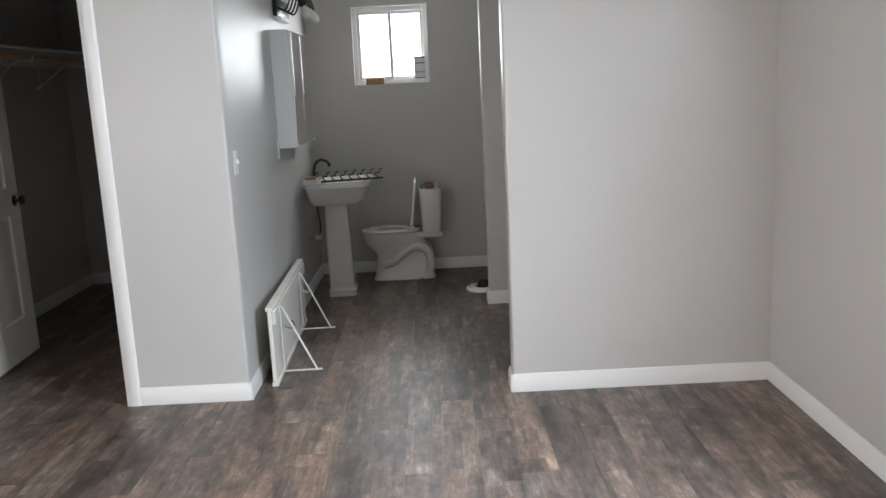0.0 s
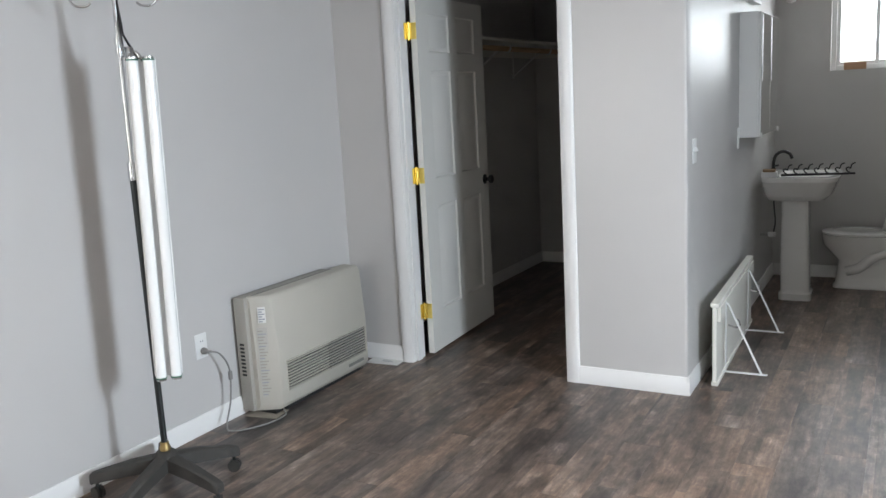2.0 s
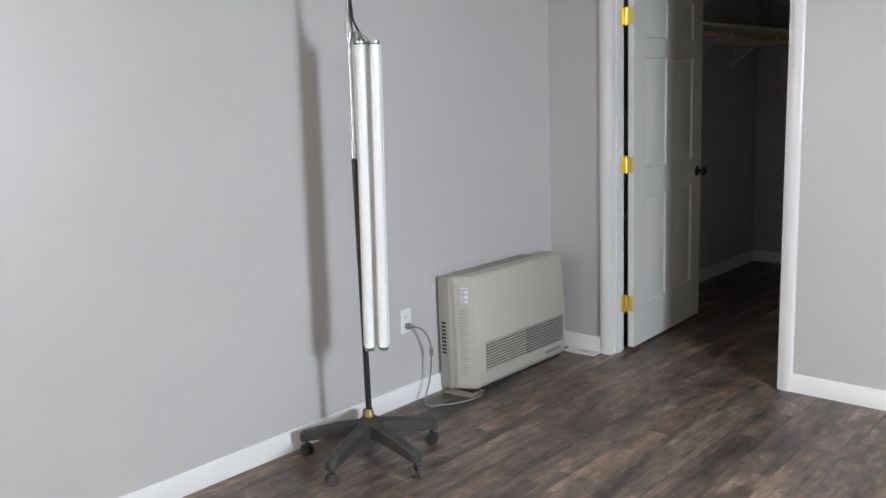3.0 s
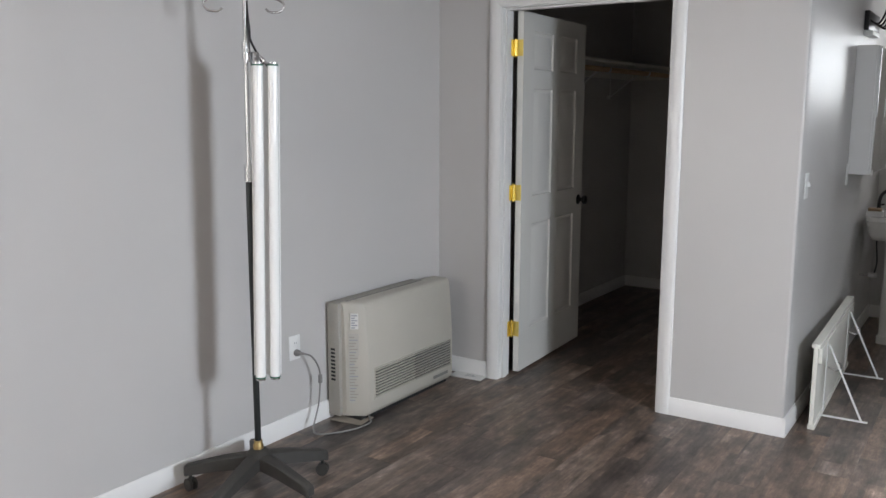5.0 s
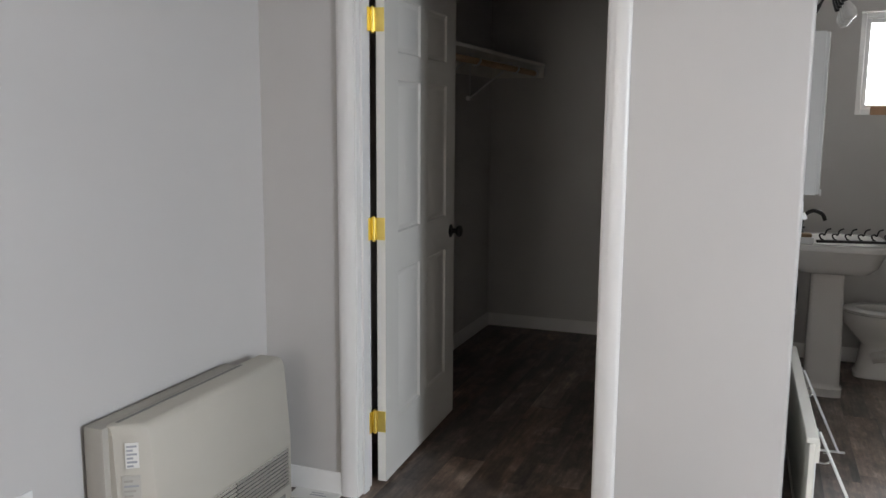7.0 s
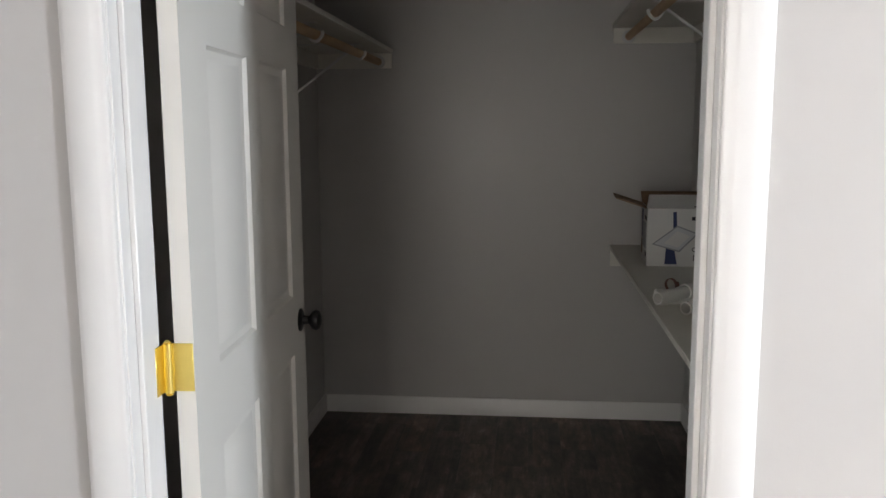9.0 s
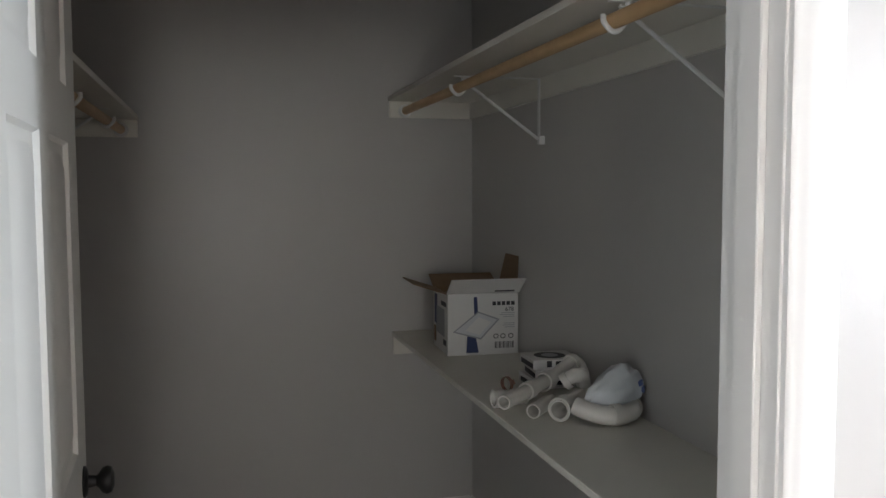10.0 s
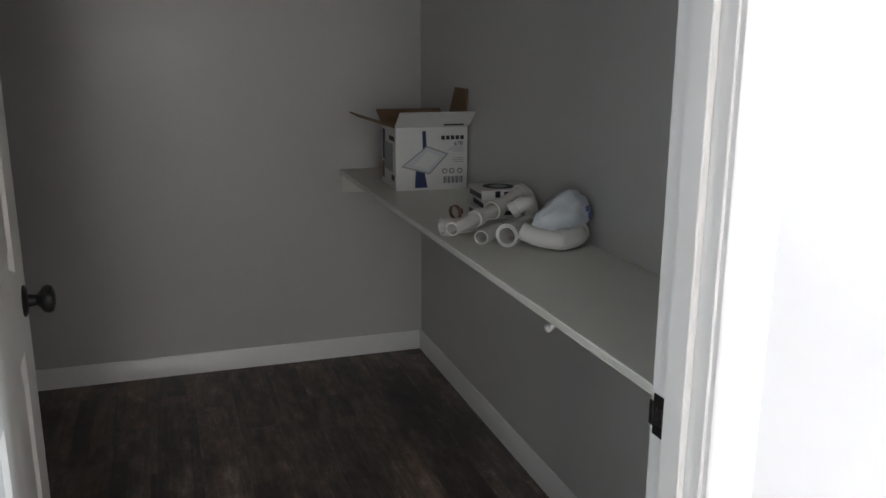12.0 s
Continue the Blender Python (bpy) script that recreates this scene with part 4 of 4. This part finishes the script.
def poly(points, y=-0.0008, t=0.0006):
    return loft([[(x, y, z) for x, z in points], [(x, y + t, z) for x, z in points]])


printed("navy_band", poly([(0.095, H - 0.012), (0.108, H - 0.012), (0.112, 0.14), (0.098, 0.12)]), NAVY, carton)
printed("navy_band", poly([(0.072, 0.078), (0.104, 0.062), (0.114, 0.008), (0.068, 0.008)]), NAVY, carton)
pic = printed("fan_picture", poly([(0.018, 0.085), (0.112, 0.158), (0.192, 0.128), (0.122, 0.055)], -0.0016), GREYP, carton, "printed grey fan grille picture")
printed("fan_picture_edge", poly([(0.028, 0.087), (0.113, 0.152), (0.182, 0.126), (0.120, 0.062)], -0.0022), LIGHTP, pic)
printed("fan_picture_panel", poly([(0.064, 0.090), (0.113, 0.137), (0.160, 0.118), (0.116, 0.073)], -0.0028), CARDW, pic)
for i in range(5):
    printed("logo_block", box(0.165 + i * 0.0175, 0.178 + i * 0.0175, -0.0012, 0, H - 0.044, H - 0.030), INK, carton)
for i, (a, z) in enumerate(((0.212, 0.150), (0.205, 0.143), (0.220, 0.136), (0.222, 0.112), (0.218, 0.105), (0.224, 0.098))):
    printed("print_line", box(a - 0.014, 0.248, -0.0012, 0, z - 0.0008, z + 0.0012), GREYP, carton)
for x in (0.178, 0.204, 0.234):
    printed("approval_mark", poly([(x + 0.010 * math.cos(q), 0.066 + 0.009 * math.sin(q)) for q in [2 * math.pi * k / 12 for k in range(12)]], -0.0012), INK, carton)
    printed("mark_face", poly([(x + 0.007 * math.cos(q), 0.066 + 0.006 * math.sin(q)) for q in [2 * math.pi * k / 12 for k in range(12)]], -0.0018), CARDW, carton)
for i in range(14):
    printed("barcode_bar", box(0.174 + i * 0.0053, 0.174 + i * 0.0053 + (0.0018 if i % 3 else 0.0034), -0.0012, 0, 0.022, 0.046), INK, carton)
txt = bpy.data.curves.new("number", "FONT")
txt.body, txt.size, txt.extrude = "678", 0.022, 0.0003
tmp = new("number_source", txt)
bpy.context.view_layer.update()
num_mesh = bpy.data.meshes.new_from_object(tmp.evaluated_get(bpy.context.evaluated_depsgraph_get()))
bpy.data.objects.remove(tmp)
num_mesh.materials.clear(); num_mesh.materials.append(INK)
num = new("number", num_mesh)
num.parent = carton
num.matrix_local = pose(0.212, -0.001, H - 0.066, 90)
# print on the side wall
for y0, y1, z0, z1, mt in ((0.03, 0.12, H - 0.05, H - 0.034, INK), (0.06, 0.22, 0.06, 0.16, GREYP), (0.20, 0.25, 0.09, H - 0.02, NAVY), (0.03, 0.08, 0.03, 0.05, INK), (0.22, 0.26, 0.02, 0.08, CARD)):
    printed("side_print", box(-0.0012, 0, y0, y1, z0, z1), mt, carton)

# ---- closet: stack of small boxes ----
for i, (dx, a) in enumerate(((0.0, 3), (0.004, -2), (-0.003, 1))):
    sbx = thing("trim_box", "flat white and black printed trim box in a stack", "box", pose(-0.284 + dx, 1.675, DZ + i * 0.032, 0, 0, a - 4), group="stacked trim boxes")
    part("carton_body", box(0, 0.165, 0, 0.150, 0.0002, 0.0318, 0.0012), CARDW, sbx)
    part("print_band", box(-0.0008, 0.0002, 0.005, 0.13, 0.004, 0.020), INK, sbx)
    part("print_band", box(0.045, 0.062, -0.0008, 0.0002, 0.008, 0.028), INK, sbx)
    part("print_band", box(0.075, 0.115, -0.0008, 0.0002, 0.012, 0.026), INK, sbx)
    if i == 2:
        part("print_disc", moved(lathe([(0.052, 0), (0.052, 0.0008), (0.024, 0.001)], 28), pose(0.08, 0.075, 0.0316)), INK, sbx)
        part("print_disc_core", moved(lathe([(0.028, 0), (0.028, 0.0008)], 24), pose(0.08, 0.075, 0.0325)), GREYP, sbx)


# ---- closet: PVC fittings ----
def fitting(label, runs, bands=(), m=pose(0.024, 0.078, 0)):
    """Pipe pieces of one fitting: runs of (points, radius, per); bands: sockets."""
    t = thing("pvc_fitting", label, "pipe fitting", m, group="pvc fittings on the counter")
    for pts, r, per in runs:
        part("pipe", rod(pts, r, 20, per, hollow=0.004), PVC, t)
    for pts, r in bands:
        part("socket", rod(pts, r, 20, 0, hollow=0.005), PVC, t)
    return t


Z = DZ
fitting("long white plastic drain tube with slip joint", [([(-0.520, 1.285, Z + 0.050), (-0.465, 1.335, Z + 0.052), (-0.31, 1.475, Z + 0.060)], 0.020, 0)], [([(-0.420, 1.376, Z + 0.054), (-0.395, 1.399, Z + 0.056)], 0.026), ([(-0.335, 1.452, Z + 0.060), (-0.305, 1.480, Z + 0.062)], 0.029)])
fitting("white plastic drain tube with bent end", [([(-0.30, 1.485, Z + 0.060), (-0.21, 1.555, Z + 0.085), (-0.185, 1.572, Z + 0.092), (-0.165, 1.570, Z + 0.078), (-0.155, 1.555, Z + 0.045)], 0.021, 5)], [([(-0.20, 1.562, Z + 0.088), (-0.182, 1.574, Z + 0.092)], 0.027)])
fitting("short white plastic coupling tube", [([(-0.505, 1.42, Z + 0.026), (-0.40, 1.435, Z + 0.026)], 0.024, 0)], [([(-0.505, 1.42, Z + 0.027), (-0.475, 1.424, Z + 0.027)], 0.027)])
fitting("short white plastic tube lying on the counter", [([(-0.435, 1.278, Z + 0.021), (-0.345, 1.375, Z + 0.021)], 0.021, 0)])
fitting("wide white plastic coupling with open end", [([(-0.378, 1.228, Z + 0.033), (-0.262, 1.345, Z + 0.033)], 0.028, 0)], [([(-0.378, 1.228, Z + 0.034), (-0.350, 1.256, Z + 0.034)], 0.0335)])
fitting("large white plastic elbow fitting", [([(-0.345, 1.195, Z + 0.052), (-0.315, 1.165, Z + 0.040), (-0.270, 1.140, Z + 0.032), (-0.230, 1.140, Z + 0.032), (-0.195, 1.155, Z + 0.036), (-0.180, 1.185, Z + 0.042)], 0.0255, 6)], [([(-0.262, 1.139, Z + 0.0335), (-0.238, 1.1405, Z + 0.0335)], 0.0295), ([(-0.185, 1.172, Z + 0.039), (-0.176, 1.200, Z + 0.044)], 0.0305)])
fitting("small white plastic elbow fitting", [([(-0.285, 1.40, Z + 0.070), (-0.262, 1.39, Z + 0.088), (-0.235, 1.395, Z + 0.085), (-0.22, 1.415, Z + 0.055)], 0.022, 5)], [([(-0.29, 1.402, Z + 0.066), (-0.276, 1.395, Z + 0.078)], 0.026)])
hose = thing("hose_clamp", "small rusty brown metal clamp beside the tubes", "clamp", pose(-0.428, 1.530, DZ + 0.062, 70, 0, 30))
part("band", lathe([(0.020, -0.006), (0.022, -0.006), (0.022, 0.006), (0.020, 0.006), (0.020, -0.006)], 20, cap=False), RUST, hose)
part("screw", box(0.018, 0.032, -0.008, 0.008, -0.005, 0.005, 0.002), RUST, hose)

# plastic bag, knotted
bagm = bmesh.new()
bmesh.ops.create_icosphere(bagm, subdivisions=4, radius=1.0)
for v in bagm.verts:
    p = v.co.copy()
    n1 = noise.noise(p * 2.2) * 0.16 + noise.noise(p * 6.0) * 0.07 + abs(noise.noise(p * 11.0)) * 0.04
    q = p * (1 + n1)
    tail = max(0.0, -q.x - 0.15)
    v.co = Vector((q.x * 0.064 - tail * 0.062, q.y * 0.056 * (1 - 0.45 * min(1, tail)), q.z * 0.063 * (1 - 0.25 * min(1, tail)) - tail * 0.030))
zmin = min(v.co.z for v in bagm.verts)
bag = thing("plastic_bag", "crumpled white plastic bag with blue print", "bag", pose(-0.176, 1.290, DZ + 0.026 - zmin, 0, 0, 12))
part("sack", bagm, BAG, bag)
for i, (dy, dz) in enumerate(((-0.2, 0.25), (0.15, 0.3), (-0.05, 0.0), (0.2, 0.02), (-0.3, -0.1))):
    d = Vector((0.35 + 0.1 * i, -0.85, dz)).normalized()
    part("print_mark", moved(box(-0.009, 0.009, -0.002, 0.002, -0.007, 0.007, 0.001), Matrix.Translation((d.x * 0.069, d.y * 0.060, d.z * 0.066)) @ d.to_track_quat("-Y", "Z").to_matrix().to_4x4()), BLUEP, bag)

# ---- floor planks ----
PW, PL = 0.152, 1.22
rng = random.Random(7)
plank_cache = {}


def plank_mesh(w, l):
    key = (round(w, 3), round(l, 3))
    if key not in plank_cache:
        bm = box(-w / 2 + 0.0001, w / 2 - 0.0001, -l / 2 + 0.0001, l / 2 - 0.0001, -0.006, 0.0)
        bmesh.ops.bevel(bm, geom=[e for e in bm.edges if min(v.co.z for v in e.verts) > -0.001], offset=0.0005, segments=1, affect="EDGES")
        plank_cache[key] = mesh_of("plank", bm, PLANK, soft=False)
    return plank_cache[key]


cols = math.ceil((XE - XW) / PW)
for c in range(cols):
    x0 = XW + c * PW
    x1 = min(x0 + PW, XE)
    y = YS - (c * 0.37 % 1.0) * PL + rng.choice((0.0, 0.1, 0.2))
    while y < YNC:
        a, b = max(y, YS), min(y + PL, YNC)
        if b - a > 0.05:
            p = new("plank", plank_mesh(x1 - x0, round(b - a, 2)))
            p.location = ((x0 + x1) / 2, (a + b) / 2, 0.0)
            p.parent = floor
        y += PL
